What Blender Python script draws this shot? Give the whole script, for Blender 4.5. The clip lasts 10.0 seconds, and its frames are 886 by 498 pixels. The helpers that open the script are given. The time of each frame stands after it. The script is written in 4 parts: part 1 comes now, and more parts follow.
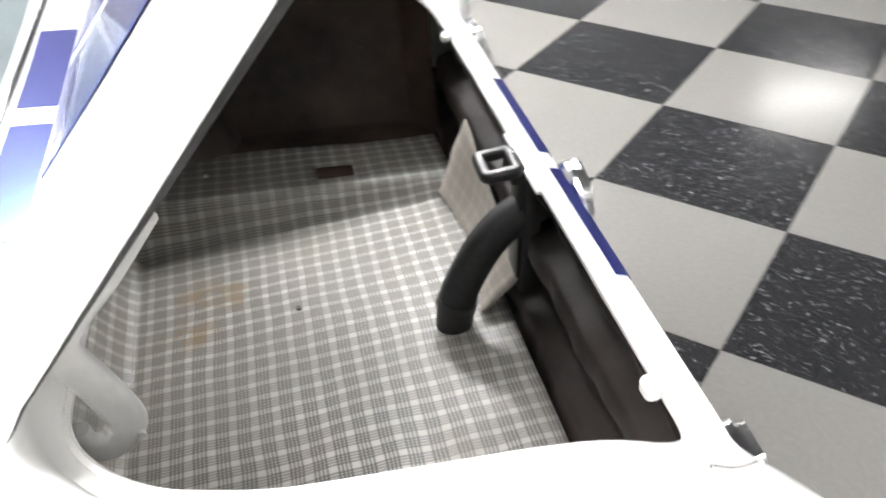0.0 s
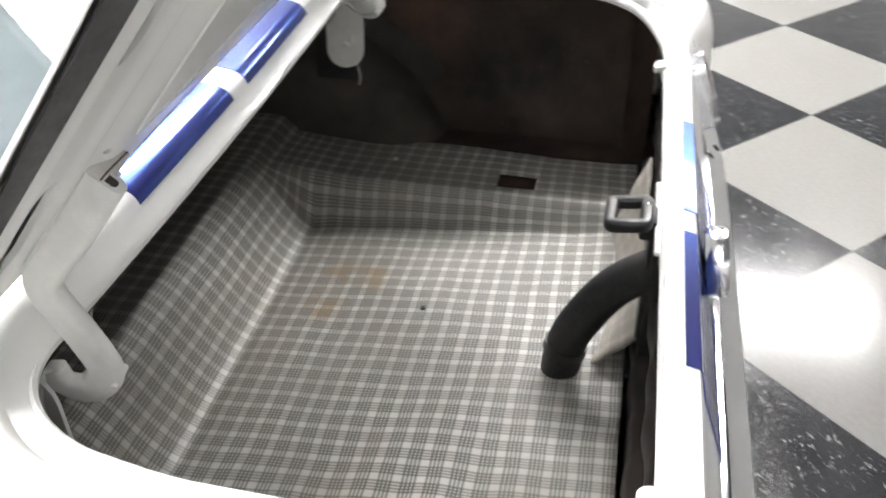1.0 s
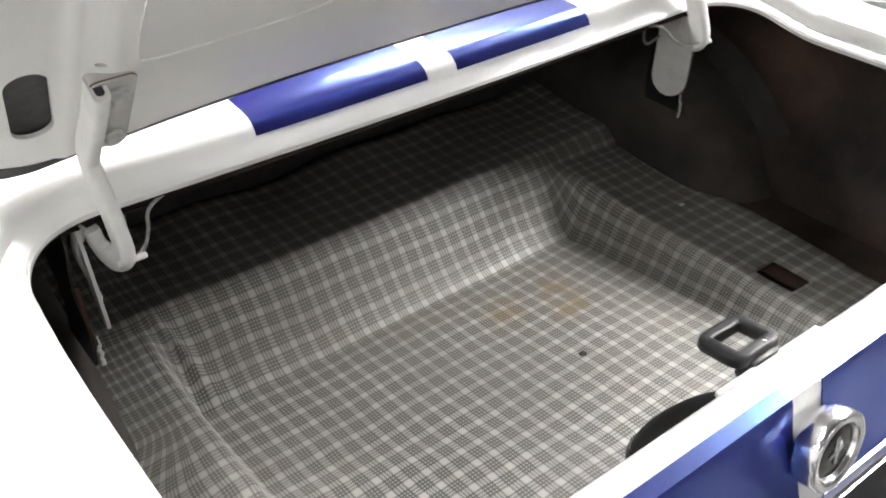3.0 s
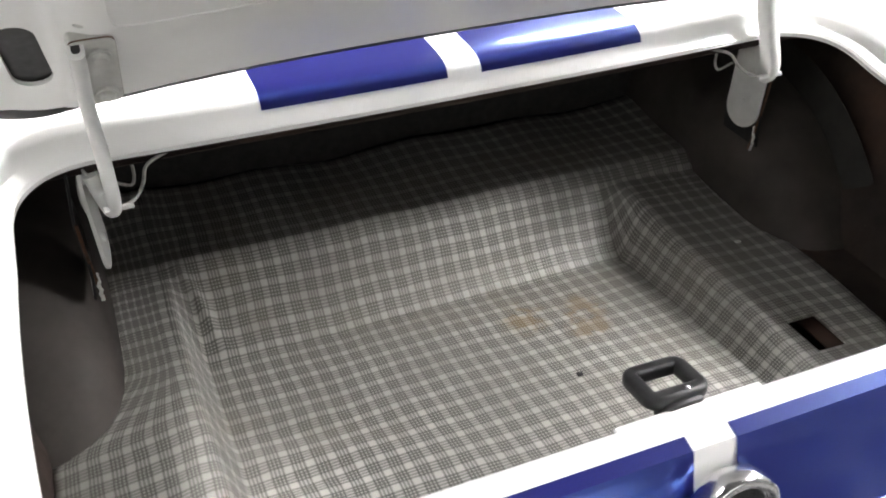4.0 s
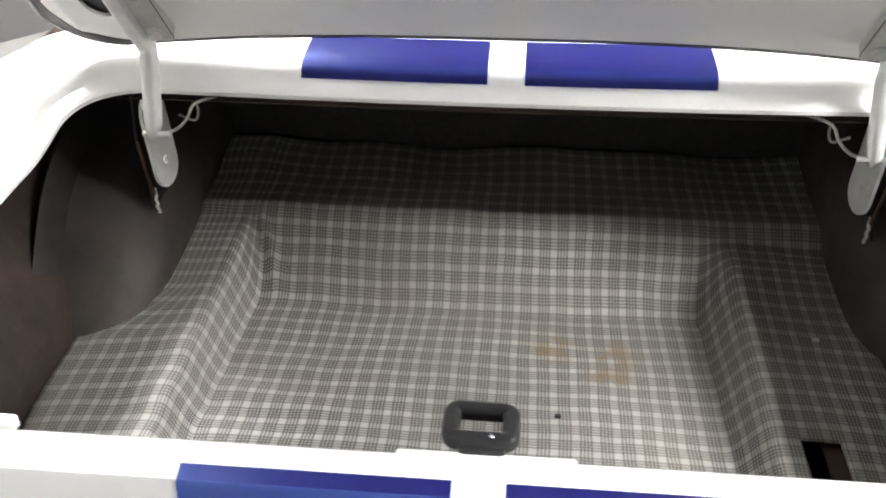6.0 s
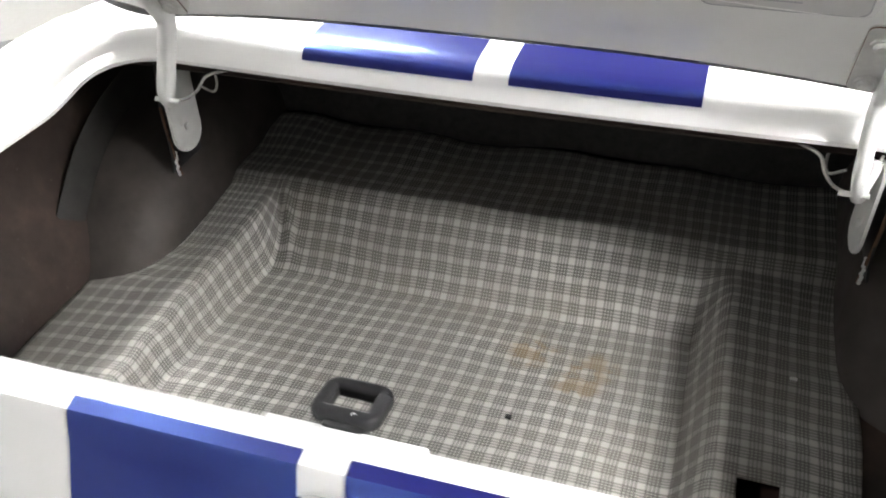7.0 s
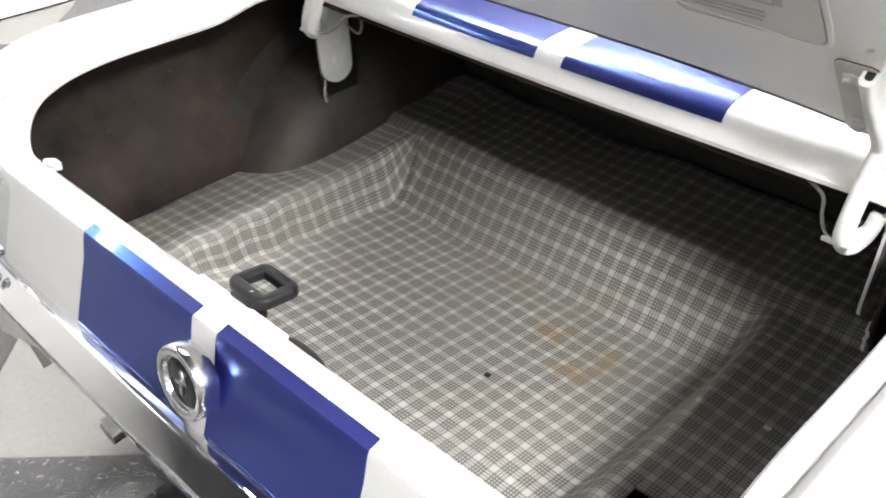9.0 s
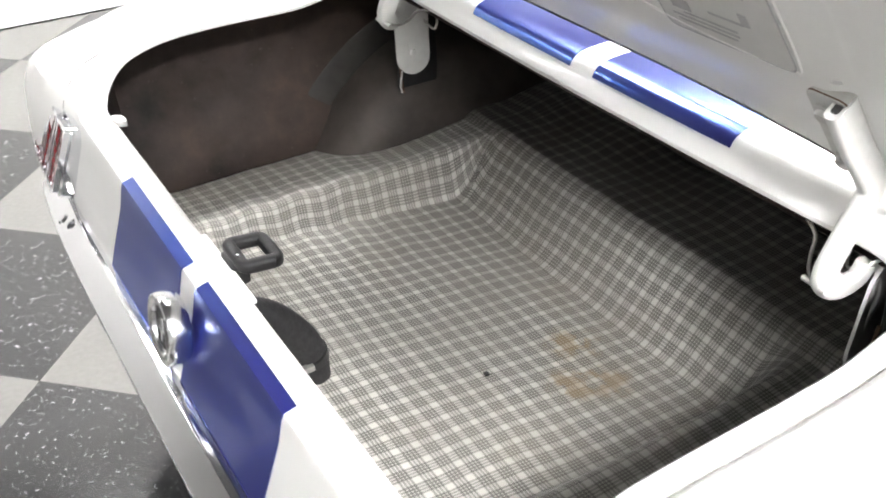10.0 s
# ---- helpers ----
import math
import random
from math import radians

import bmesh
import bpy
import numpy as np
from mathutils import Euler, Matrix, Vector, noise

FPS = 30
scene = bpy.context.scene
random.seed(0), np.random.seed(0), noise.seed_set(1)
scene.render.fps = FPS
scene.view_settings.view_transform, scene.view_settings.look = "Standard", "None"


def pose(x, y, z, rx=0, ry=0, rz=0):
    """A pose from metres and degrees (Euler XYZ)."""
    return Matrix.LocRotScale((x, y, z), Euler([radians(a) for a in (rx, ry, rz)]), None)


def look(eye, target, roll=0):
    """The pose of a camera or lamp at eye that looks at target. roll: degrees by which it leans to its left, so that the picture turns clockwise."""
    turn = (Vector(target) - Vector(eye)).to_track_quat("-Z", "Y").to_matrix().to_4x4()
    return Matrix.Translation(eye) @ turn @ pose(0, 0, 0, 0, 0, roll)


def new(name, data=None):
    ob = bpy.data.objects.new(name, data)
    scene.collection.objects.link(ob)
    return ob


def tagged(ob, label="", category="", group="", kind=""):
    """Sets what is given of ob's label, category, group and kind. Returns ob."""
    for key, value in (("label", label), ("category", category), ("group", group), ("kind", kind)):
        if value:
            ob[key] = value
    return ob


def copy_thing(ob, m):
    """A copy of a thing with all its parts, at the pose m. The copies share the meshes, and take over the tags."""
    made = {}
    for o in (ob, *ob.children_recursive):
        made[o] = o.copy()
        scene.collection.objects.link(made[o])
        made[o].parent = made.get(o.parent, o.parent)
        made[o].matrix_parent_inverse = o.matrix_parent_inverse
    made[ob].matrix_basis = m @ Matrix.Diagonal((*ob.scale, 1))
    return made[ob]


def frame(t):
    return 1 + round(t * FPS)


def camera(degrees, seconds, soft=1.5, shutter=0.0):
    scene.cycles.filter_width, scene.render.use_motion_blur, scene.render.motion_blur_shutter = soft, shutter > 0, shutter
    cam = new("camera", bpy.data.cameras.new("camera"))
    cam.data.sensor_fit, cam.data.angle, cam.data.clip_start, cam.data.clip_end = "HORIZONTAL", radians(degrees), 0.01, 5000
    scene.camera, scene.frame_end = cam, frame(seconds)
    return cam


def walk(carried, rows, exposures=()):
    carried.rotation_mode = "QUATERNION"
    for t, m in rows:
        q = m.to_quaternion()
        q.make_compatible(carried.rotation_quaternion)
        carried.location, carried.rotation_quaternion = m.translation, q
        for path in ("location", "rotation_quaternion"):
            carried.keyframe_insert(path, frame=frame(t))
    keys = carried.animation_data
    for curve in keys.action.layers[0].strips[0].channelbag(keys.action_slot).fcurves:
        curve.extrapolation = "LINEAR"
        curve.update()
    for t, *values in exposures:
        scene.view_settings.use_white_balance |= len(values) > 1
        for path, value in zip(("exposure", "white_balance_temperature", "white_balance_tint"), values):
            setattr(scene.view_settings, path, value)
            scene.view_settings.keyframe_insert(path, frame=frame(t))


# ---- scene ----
cam = camera(50.5, 10.0, soft=1.8, shutter=0.5)
PATH = [
    (0, (-1.221, 0.434, 1.533), (0.385, 0.09, 0.392), -0.6),
    (0.5, (-1.206, 0.265, 1.532), (0.438, 0.281, 0.393), -0.6),
    (1, (-1.152, 0.124, 1.534), (0.454, 0.447, 0.387), 0.1),
    (1.5, (-1.094, 0.0, 1.539), (0.417, 0.622, 0.385), 0.3),
    (2, (-1.01, -0.147, 1.543), (0.355, 0.748, 0.386), 0.2),
    (2.5, (-0.906, -0.261, 1.536), (0.282, 0.859, 0.381), -0.1),
    (4, (-0.529, -0.534, 1.546), (0.097, 0.973, 0.389), -0.1),
    (4.5, (-0.392, -0.584, 1.548), (0.039, 0.989, 0.391), -0.2),
    (5, (-0.254, -0.616, 1.55), (-0.038, 1.001, 0.393), -0.3),
    (5.5, (-0.113, -0.635, 1.548), (-0.088, 1.0, 0.396), -0.4),
    (7, (0.331, -0.602, 1.549), (-0.178, 0.956, 0.403), -1.0),
    (7.5, (0.496, -0.579, 1.549), (-0.172, 0.914, 0.398), -1.0),
    (8, (0.638, -0.551, 1.546), (-0.185, 0.866, 0.4), -1.0),
    (8.5, (0.761, -0.507, 1.546), (-0.238, 0.795, 0.402), -1.2),
    (9, (0.867, -0.441, 1.543), (-0.308, 0.718, 0.412), -1.2),
    (9.5, (0.965, -0.357, 1.54), (-0.347, 0.653, 0.417), -1.1),
    (10, (1.057, -0.253, 1.537), (-0.359, 0.613, 0.423), -1.0),
]
walk(cam, [(t, look(e, g, r)) for t, e, g, r in PATH],
     [(0, -0.16), (1, -0.18), (2.5, -0.04), (4.5, -0.06), (7, 0.0), (9, -0.02), (10, 0.04)])

# ---- world and lights ----
world = bpy.data.worlds.new("world")
scene.world = world
world.use_nodes = True
world.node_tree.nodes["Background"].inputs[0].default_value = (0.75, 0.8, 0.9, 1)
world.node_tree.nodes["Background"].inputs[1].default_value = 0.03
LAMP_POWER = 74.0
KEY_POWER = 215.0
FAR_POWER = 40.0


# ---- materials ----
class Mat:
    """A small builder of node materials."""

    def __init__(self, name, base=(0.5, 0.5, 0.5), rough=0.5, metal=0.0, coat=0.0, spec=0.5):
        self.m = bpy.data.materials.new(name)
        self.m.use_nodes = True
        self.t = self.m.node_tree
        self.b = self.t.nodes["Principled BSDF"]
        self.b.inputs["Base Color"].default_value = (*base, 1)
        self.b.inputs["Roughness"].default_value = rough
        self.b.inputs["Metallic"].default_value = metal
        self.b.inputs["Coat Weight"].default_value = coat
        self.b.inputs["Coat Roughness"].default_value = 0.06
        self.b.inputs["Specular IOR Level"].default_value = spec

    def node(self, kind, **values):
        n = self.t.nodes.new(kind)
        for k, v in values.items():
            n.inputs[k.replace("_", " ")].default_value = v
        return n

    def link(self, a, b):
        self.t.links.new(a, b)

    def coords(self, which="Object"):
        return self.t.nodes.new("ShaderNodeTexCoord").outputs[which]

    def noise(self, scale, detail=4, rough=0.6, which="Object"):
        n = self.node("ShaderNodeTexNoise", Scale=scale, Detail=detail, Roughness=rough)
        self.link(self.coords(which), n.inputs["Vector"])
        return n.outputs["Fac"]

    def ramp(self, fac, *stops):
        r = self.t.nodes.new("ShaderNodeValToRGB")
        e = r.color_ramp.elements
        while len(e) < len(stops):
            e.new(0.5)
        for el, (p, c) in zip(e, stops):
            el.position, el.color = p, (*c, 1) if len(c) == 3 else c
        self.link(fac, r.inputs[0])
        return r.outputs[0]

    def mix(self, fac, a, b, blend="MIX"):
        n = self.t.nodes.new("ShaderNodeMix")
        n.data_type, n.blend_type = "RGBA", blend
        for sock, v in ((n.inputs[0], fac), (n.inputs[6], a), (n.inputs[7], b)):
            if hasattr(v, "is_output"):
                self.link(v, sock)
            elif isinstance(v, (int, float)):
                sock.default_value = v
            else:
                sock.default_value = (*v, 1)
        return n.outputs[2]

    def math(self, op, a, b=0.0, c=0.0):
        n = self.t.nodes.new("ShaderNodeMath")
        n.operation = op
        for sock, v in zip(n.inputs, (a, b, c)):
            if hasattr(v, "is_output"):
                self.link(v, sock)
            else:
                sock.default_value = v
        return n.outputs[0]

    def color(self, sock):
        self.link(sock, self.b.inputs["Base Color"])

    def rough(self, sock):
        self.link(sock, self.b.inputs["Roughness"])

    def bump(self, height, strength=0.2, distance=0.002):
        n = self.node("ShaderNodeBump", Strength=strength, Distance=distance)
        self.link(height, n.inputs["Height"])
        self.link(n.outputs[0], self.b.inputs["Normal"])


def grey(v):
    return (v, v, v)


def white_paint():
    m = Mat("white_paint", (0.84, 0.84, 0.82), 0.3, coat=0.6)
    m.color(m.ramp(m.noise(6), (0.3, (0.83, 0.83, 0.81)), (0.7, (0.87, 0.87, 0.855))))
    m.rough(m.ramp(m.noise(2.5, 2), (0.3, grey(0.27)), (0.7, grey(0.33))))
    return m.m


def inner_paint():
    m = Mat("inner_panel_paint", (0.6, 0.6, 0.57), 0.4, coat=0.12)
    m.color(m.ramp(m.noise(9), (0.25, (0.81, 0.81, 0.79)), (0.75, (0.86, 0.86, 0.845))))
    m.rough(m.ramp(m.noise(5, 2), (0.3, grey(0.32)), (0.7, grey(0.45))))
    m.bump(m.noise(9, 2), 0.2, 0.008)
    return m.m


def hinge_paint():
    m = Mat("hinge_paint", (0.66, 0.66, 0.64), 0.45, coat=0.15)
    chips = m.ramp(m.noise(55, 6), (0.22, grey(0)), (0.27, grey(1)))
    m.color(m.mix(chips, (0.3, 0.27, 0.24), m.ramp(m.noise(30), (0.3, (0.68, 0.68, 0.66)), (0.7, (0.78, 0.78, 0.76)))))
    m.bump(m.noise(90), 0.15, 0.002)
    return m.m


def blue_paint():
    """Violet-blue paint with a flake that shines a lighter blue, under a clear coat."""
    m = Mat("blue_stripe_paint", (0.03, 0.03, 0.27), 0.3, 0.0, coat=0.8)
    m.color(m.ramp(m.noise(900, 2), (0.42, (0.020, 0.0165, 0.168)), (0.75, (0.028, 0.025, 0.225))))
    m.b.inputs["Coat Roughness"].default_value = 0.04
    flake = m.t.nodes.new("ShaderNodeBsdfPrincipled")
    flake.inputs["Metallic"].default_value = 1.0
    flake.inputs["Roughness"].default_value = 0.17
    flake.inputs["Coat Weight"].default_value = 0.5
    m.link(m.ramp(m.noise(900, 2), (0.42, (0.030, 0.125, 0.54)), (0.75, (0.050, 0.215, 0.78))), flake.inputs["Base Color"])
    mixer = m.t.nodes.new("ShaderNodeMixShader")
    mixer.inputs[0].default_value = 0.45
    m.link(m.b.outputs[0], mixer.inputs[1])
    m.link(flake.outputs[0], mixer.inputs[2])
    m.link(mixer.outputs[0], m.t.nodes["Material Output"].inputs[0])
    return m.m


def chrome():
    m = Mat("chrome", (0.82, 0.83, 0.85), 0.07, 1.0)
    m.rough(m.ramp(m.noise(30), (0.35, grey(0.05)), (0.75, grey(0.16))))
    return m.m


def bumper_chrome():
    m = Mat("bumper_chrome", (0.9, 0.9, 0.92), 0.16, 1.0)
    m.rough(m.ramp(m.noise(7, 3), (0.3, grey(0.06)), (0.7, grey(0.12))))
    return m.m


def plain(name, base, rough, var=0.25, scale=30, bump=0.1, metal=0.0, coat=0.0):
    m = Mat(name, base, rough, metal, coat)
    lo, hi = [c * (1 - var) for c in base], [min(1, c * (1 + var)) for c in base]
    m.color(m.ramp(m.noise(scale), (0.3, lo), (0.7, hi)))
    m.rough(m.ramp(m.noise(scale * 2.3), (0.3, grey(rough * 0.85)), (0.7, grey(min(1, rough * 1.15)))))
    if bump:
        m.bump(m.noise(scale * 5), bump, 0.002)
    return m.m


def liner_mat():
    m = Mat("dark_trunk_metal", (0.02, 0.017, 0.016), 0.55, spec=0.25)
    dust = m.ramp(m.noise(3.5, 6), (0.32, (0.011, 0.009, 0.009)), (0.50, (0.042, 0.030, 0.025)), (0.75, (0.115, 0.068, 0.052)))
    m.color(m.mix(m.ramp(m.noise(60, 5), (0.66, grey(0)), (0.74, grey(0.6))), dust, (0.08, 0.065, 0.055)))
    m.rough(m.ramp(m.noise(12), (0.3, grey(0.55)), (0.7, grey(0.8))))
    m.bump(m.noise(60), 0.2, 0.003)
    return m.m


def mat_plaid(name="plaid_trunk_mat", fade=0.0):
    """Woven plaid: bands of fine dark lines both ways over a pale ground."""
    m = Mat(name, (0.4, 0.4, 0.38), 0.42, spec=0.27)
    sep = m.t.nodes.new("ShaderNodeSeparateXYZ")
    warp = m.node("ShaderNodeTexNoise", Scale=4.5, Detail=3.0)
    uv = m.coords("UV")
    m.link(uv, warp.inputs["Vector"])
    off = m.t.nodes.new("ShaderNodeVectorMath")
    off.operation = "MULTIPLY_ADD"
    m.link(warp.outputs["Color"], off.inputs[0])
    off.inputs[1].default_value = (0.016, 0.016, 0)
    m.link(uv, off.inputs[2])
    m.link(off.outputs[0], sep.inputs[0])

    def band(sock, period, share, lines):
        f = m.math("FRACT", m.math("DIVIDE", sock, period))
        inside = m.math("LESS_THAN", f, share)
        g = m.math("FRACT", m.math("MULTIPLY", f, lines / share))
        line = m.math("LESS_THAN", m.math("ABSOLUTE", m.math("SUBTRACT", g, 0.5)), 0.26)
        return inside, m.math("MULTIPLY", inside, line)

    iu, lu = band(sep.outputs[0], 0.0318, 0.68, 4)
    iv, lv = band(sep.outputs[1], 0.0345, 0.68, 4)
    ground = m.ramp(m.noise(5, 5, which="UV"), (0.3, (0.38, 0.367, 0.335)), (0.7, (0.58, 0.57, 0.532)))
    both = m.math("MULTIPLY", iu, iv)
    either = m.math("MAXIMUM", iu, iv)
    c = m.mix(m.math("MULTIPLY", either, 0.32), ground, (0.20, 0.195, 0.18))
    c = m.mix(m.math("MULTIPLY", both, 0.22), c, (0.19, 0.187, 0.175))
    strength = m.math("MULTIPLY", m.ramp(m.noise(2.5, 3, which="UV"), (0.3, grey(0.65)), (0.7, grey(1.0))), m.math("MULTIPLY_ADD", both, 0.22, 0.68))
    c = m.mix(m.math("MULTIPLY", lu, strength), c, (0.088, 0.085, 0.078))
    c = m.mix(m.math("MULTIPLY", lv, strength), c, (0.088, 0.085, 0.078))
    weave = m.node("ShaderNodeTexChecker", Scale=420.0)
    m.link(uv, weave.inputs["Vector"])
    c = m.mix(m.math("MULTIPLY", weave.outputs["Fac"], 0.18), c, (0.30, 0.295, 0.28))
    # rust-coloured marks where something wet once stood
    stain = m.math("MULTIPLY", m.ramp(m.noise(30, 4), (0.46, grey(0.05)), (0.6, grey(1))), 0.6)
    pos = m.coords("Object")
    for x, y, r in ((0.200, 0.580, 0.055), (0.094, 0.598, 0.06), (0.185, 0.52, 0.05)):
        d = m.t.nodes.new("ShaderNodeVectorMath")
        d.operation = "DISTANCE"
        flat = m.t.nodes.new("ShaderNodeVectorMath")
        flat.operation = "MULTIPLY"
        flat.inputs[1].default_value = (1, 1, 0)
        m.link(pos, flat.inputs[0])
        m.link(flat.outputs[0], d.inputs[0])
        d.inputs[1].default_value = (x, y, 0)
        near = m.math("SUBTRACT", 1.0, m.math("DIVIDE", d.outputs["Value"], r))
        n = m.math("MULTIPLY", m.math("MAXIMUM", near, 0.0), stain)
        c = m.mix(m.math("MINIMUM", m.math("MULTIPLY", n, 1.5), 0.42), c, (0.27, 0.165, 0.045))
    c = m.mix(m.math("MULTIPLY", m.ramp(m.noise(2.3, 5), (0.42, grey(0)), (0.7, grey(1))), 0.35), c, (0.17, 0.155, 0.135))
    c = m.mix(m.math("MULTIPLY", m.ramp(m.noise(7, 6), (0.5, grey(0)), (0.75, grey(1))), 0.25), c, (0.22, 0.19, 0.14))
    m.color(m.mix(fade, c, (0.54, 0.50, 0.44)))
    m.bump(m.math("ADD", m.math("ADD", lu, lv), weave.outputs["Fac"]), 0.12, 0.0006)
    return m.m


def tile_dark():
    m = Mat("dark_vinyl_tile", (0.05, 0.05, 0.055), 0.22, coat=0.35, spec=0.6)
    m.b.inputs["Coat Roughness"].default_value = 0.11
    r = m.t.nodes.new("ShaderNodeObjectInfo").outputs["Random"]
    off = m.t.nodes.new("ShaderNodeVectorMath")
    off.operation = "ADD"
    comb = m.t.nodes.new("ShaderNodeCombineXYZ")
    m.link(m.math("MULTIPLY", r, 37.0), comb.inputs[0])
    m.link(m.coords("Object"), off.inputs[0])
    m.link(comb.outputs[0], off.inputs[1])
    stretch = m.t.nodes.new("ShaderNodeMapping")
    stretch.inputs["Scale"].default_value = (52, 82, 1)
    stretch.inputs["Rotation"].default_value = (0, 0, 0.6)
    m.link(off.outputs[0], stretch.inputs["Vector"])
    fl = m.node("ShaderNodeTexNoise", Scale=1.0, Detail=3.0, Roughness=0.6, Distortion=1.2)
    m.link(stretch.outputs[0], fl.inputs["Vector"])
    fleck = m.ramp(fl.outputs["Fac"], (0.62, grey(0)), (0.68, grey(1)))
    cloud = m.node("ShaderNodeTexNoise", Scale=14.0, Detail=5.0)
    m.link(off.outputs[0], cloud.inputs["Vector"])
    base = m.ramp(cloud.outputs["Fac"], (0.3, (0.012, 0.0125, 0.014)), (0.7, (0.026, 0.0265, 0.029)))
    m.color(m.mix(m.math("MULTIPLY", fleck, 0.6), base, (0.34, 0.34, 0.345)))
    m.rough(m.ramp(m.noise(9, 5), (0.35, grey(0.13)), (0.7, grey(0.22))))
    m.bump(m.noise(5, 2), 0.015, 0.01)
    return m.m


def tile_light():
    m = Mat("light_vinyl_tile", (0.4, 0.39, 0.37), 0.22, coat=0.3)
    m.b.inputs["Coat Roughness"].default_value = 0.11
    off = m.t.nodes.new("ShaderNodeVectorMath")
    off.operation = "ADD"
    comb = m.t.nodes.new("ShaderNodeCombineXYZ")
    m.link(m.math("MULTIPLY", m.t.nodes.new("ShaderNodeObjectInfo").outputs["Random"], 53.0), comb.inputs[0])
    m.link(m.coords("Object"), off.inputs[0])
    m.link(comb.outputs[0], off.inputs[1])
    grain = m.node("ShaderNodeTexNoise", Scale=70.0, Detail=2.0, Roughness=0.5)
    m.link(off.outputs[0], grain.inputs["Vector"])
    m.color(m.ramp(grain.outputs["Fac"], (0.3, (0.172, 0.169, 0.160)), (0.7, (0.188, 0.185, 0.175))))
    m.rough(m.ramp(m.noise(9, 5), (0.35, grey(0.14)), (0.7, grey(0.24))))
    m.bump(m.noise(5, 2), 0.015, 0.01)
    return m.m


def glass_mat(name):
    """Thin clear glass: see-through, with a mirror gloss by Fresnel."""
    m = Mat(name)
    t = m.t
    clear, gloss, mixer, fres = (t.nodes.new("ShaderNode" + k) for k in ("BsdfTransparent", "BsdfGlossy", "MixShader", "Fresnel"))
    clear.inputs[0].default_value = (0.82, 0.88, 0.88, 1)
    gloss.inputs["Roughness"].default_value = 0.01
    fres.inputs[0].default_value = 1.55
    t.links.new(fres.outputs[0], mixer.inputs[0])
    t.links.new(clear.outputs[0], mixer.inputs[1])
    t.links.new(gloss.outputs[0], mixer.inputs[2])
    t.links.new(mixer.outputs[0], t.nodes["Material Output"].inputs[0])
    return m.m


def lamp_mat(name, power):
    m = Mat(name, (0.9, 0.9, 0.9), 0.5)
    m.b.inputs["Emission Color"].default_value = (1.0, 0.98, 0.975, 1)
    m.b.inputs["Emission Strength"].default_value = power
    return m.m


WHITE, INNER, HINGE, BLUE, CHROME = white_paint(), inner_paint(), hinge_paint(), blue_paint(), chrome()
PAD = plain("dull_white_paint", (0.55, 0.545, 0.52), 0.4, 0.12, 40, 0.1, coat=0.1)
LINER, PLAID, DARK_TILE, LIGHT_TILE = liner_mat(), mat_plaid(), tile_dark(), tile_light()
RUBBER = plain("black_rubber", (0.018, 0.018, 0.019), 0.6, 0.3, 60, 0.15)
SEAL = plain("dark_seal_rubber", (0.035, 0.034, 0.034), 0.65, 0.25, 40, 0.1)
BLACK = plain("black_painted_steel", (0.014, 0.014, 0.015), 0.38, 0.3, 50, 0.15)
DIVIDER_SHADE = plain("divider_shade_black", (0.012, 0.0115, 0.011), 0.8, 0.3, 25, 0.15)
BADGE = plain("black_enamel", (0.008, 0.008, 0.009), 0.2, 0.2, 60, 0)
SATIN = plain("satin_chrome", (0.80, 0.80, 0.81), 0.2, 0.04, 12, 0, metal=1.0)
WIRE = plain("dull_wire", (0.36, 0.35, 0.33), 0.5, 0.3, 80, 0.1)
RUST = plain("rusty_steel", (0.11, 0.06, 0.035), 0.8, 0.5, 80, 0.3)
STEEL = plain("zinc_steel", (0.45, 0.44, 0.42), 0.42, 0.25, 70, 0.15, metal=0.8)
RED_LENS = plain("red_lens", (0.25, 0.012, 0.016), 0.15, 0.2, 60, 0, coat=0.6)
DECAL = plain("printed_decal", (0.62, 0.615, 0.6), 0.35, 0.05, 20, 0.03)
INK = plain("grey_print", (0.42, 0.42, 0.43), 0.5, 0.1, 40, 0)
WALL_PAINT = plain("wall_paint", (0.78, 0.78, 0.76), 0.7, 0.04, 5, 0.05)
GREY_PAINT = plain("pale_grey_wall_paint", (0.76, 0.76, 0.765), 0.7, 0.05, 5, 0.05)
BASE_VINYL = plain("grey_cove_base", (0.3, 0.31, 0.32), 0.45, 0.1, 8, 0.05)
CEIL = plain("ceiling_board", (0.10, 0.10, 0.10), 0.85, 0.06, 60, 0.2)
GROUT = plain("floor_slab", (0.18, 0.18, 0.175), 0.6, 0.1, 10, 0.05)
PALE_PLAID = mat_plaid("faded_mat_underside", 0.6)
HOUSING = plain("dusty_undercoat", (0.050, 0.042, 0.037), 0.72, 0.45, 7, 0.2)
TRIM = plain("dark_fibre_board", (0.018, 0.016, 0.014), 0.7, 0.3, 12, 0.1)
TAIL_STEEL = plain("dark_inner_steel", (0.024, 0.019, 0.017), 0.42, 0.45, 14, 0.2)
GLASS = glass_mat("window_glass")
CABIN = plain("cabin_trim", (0.15, 0.17, 0.18), 0.6, 0.12, 4, 0.04)
LAMP, KEY_LAMP, FAR_LAMP = lamp_mat("lamp_diffuser", LAMP_POWER), lamp_mat("bright_lamp_diffuser", KEY_POWER), lamp_mat("dim_lamp_diffuser", FAR_POWER)
PAPER = plain("white_scrap", (0.8, 0.8, 0.78), 0.8, 0.05, 80, 0)


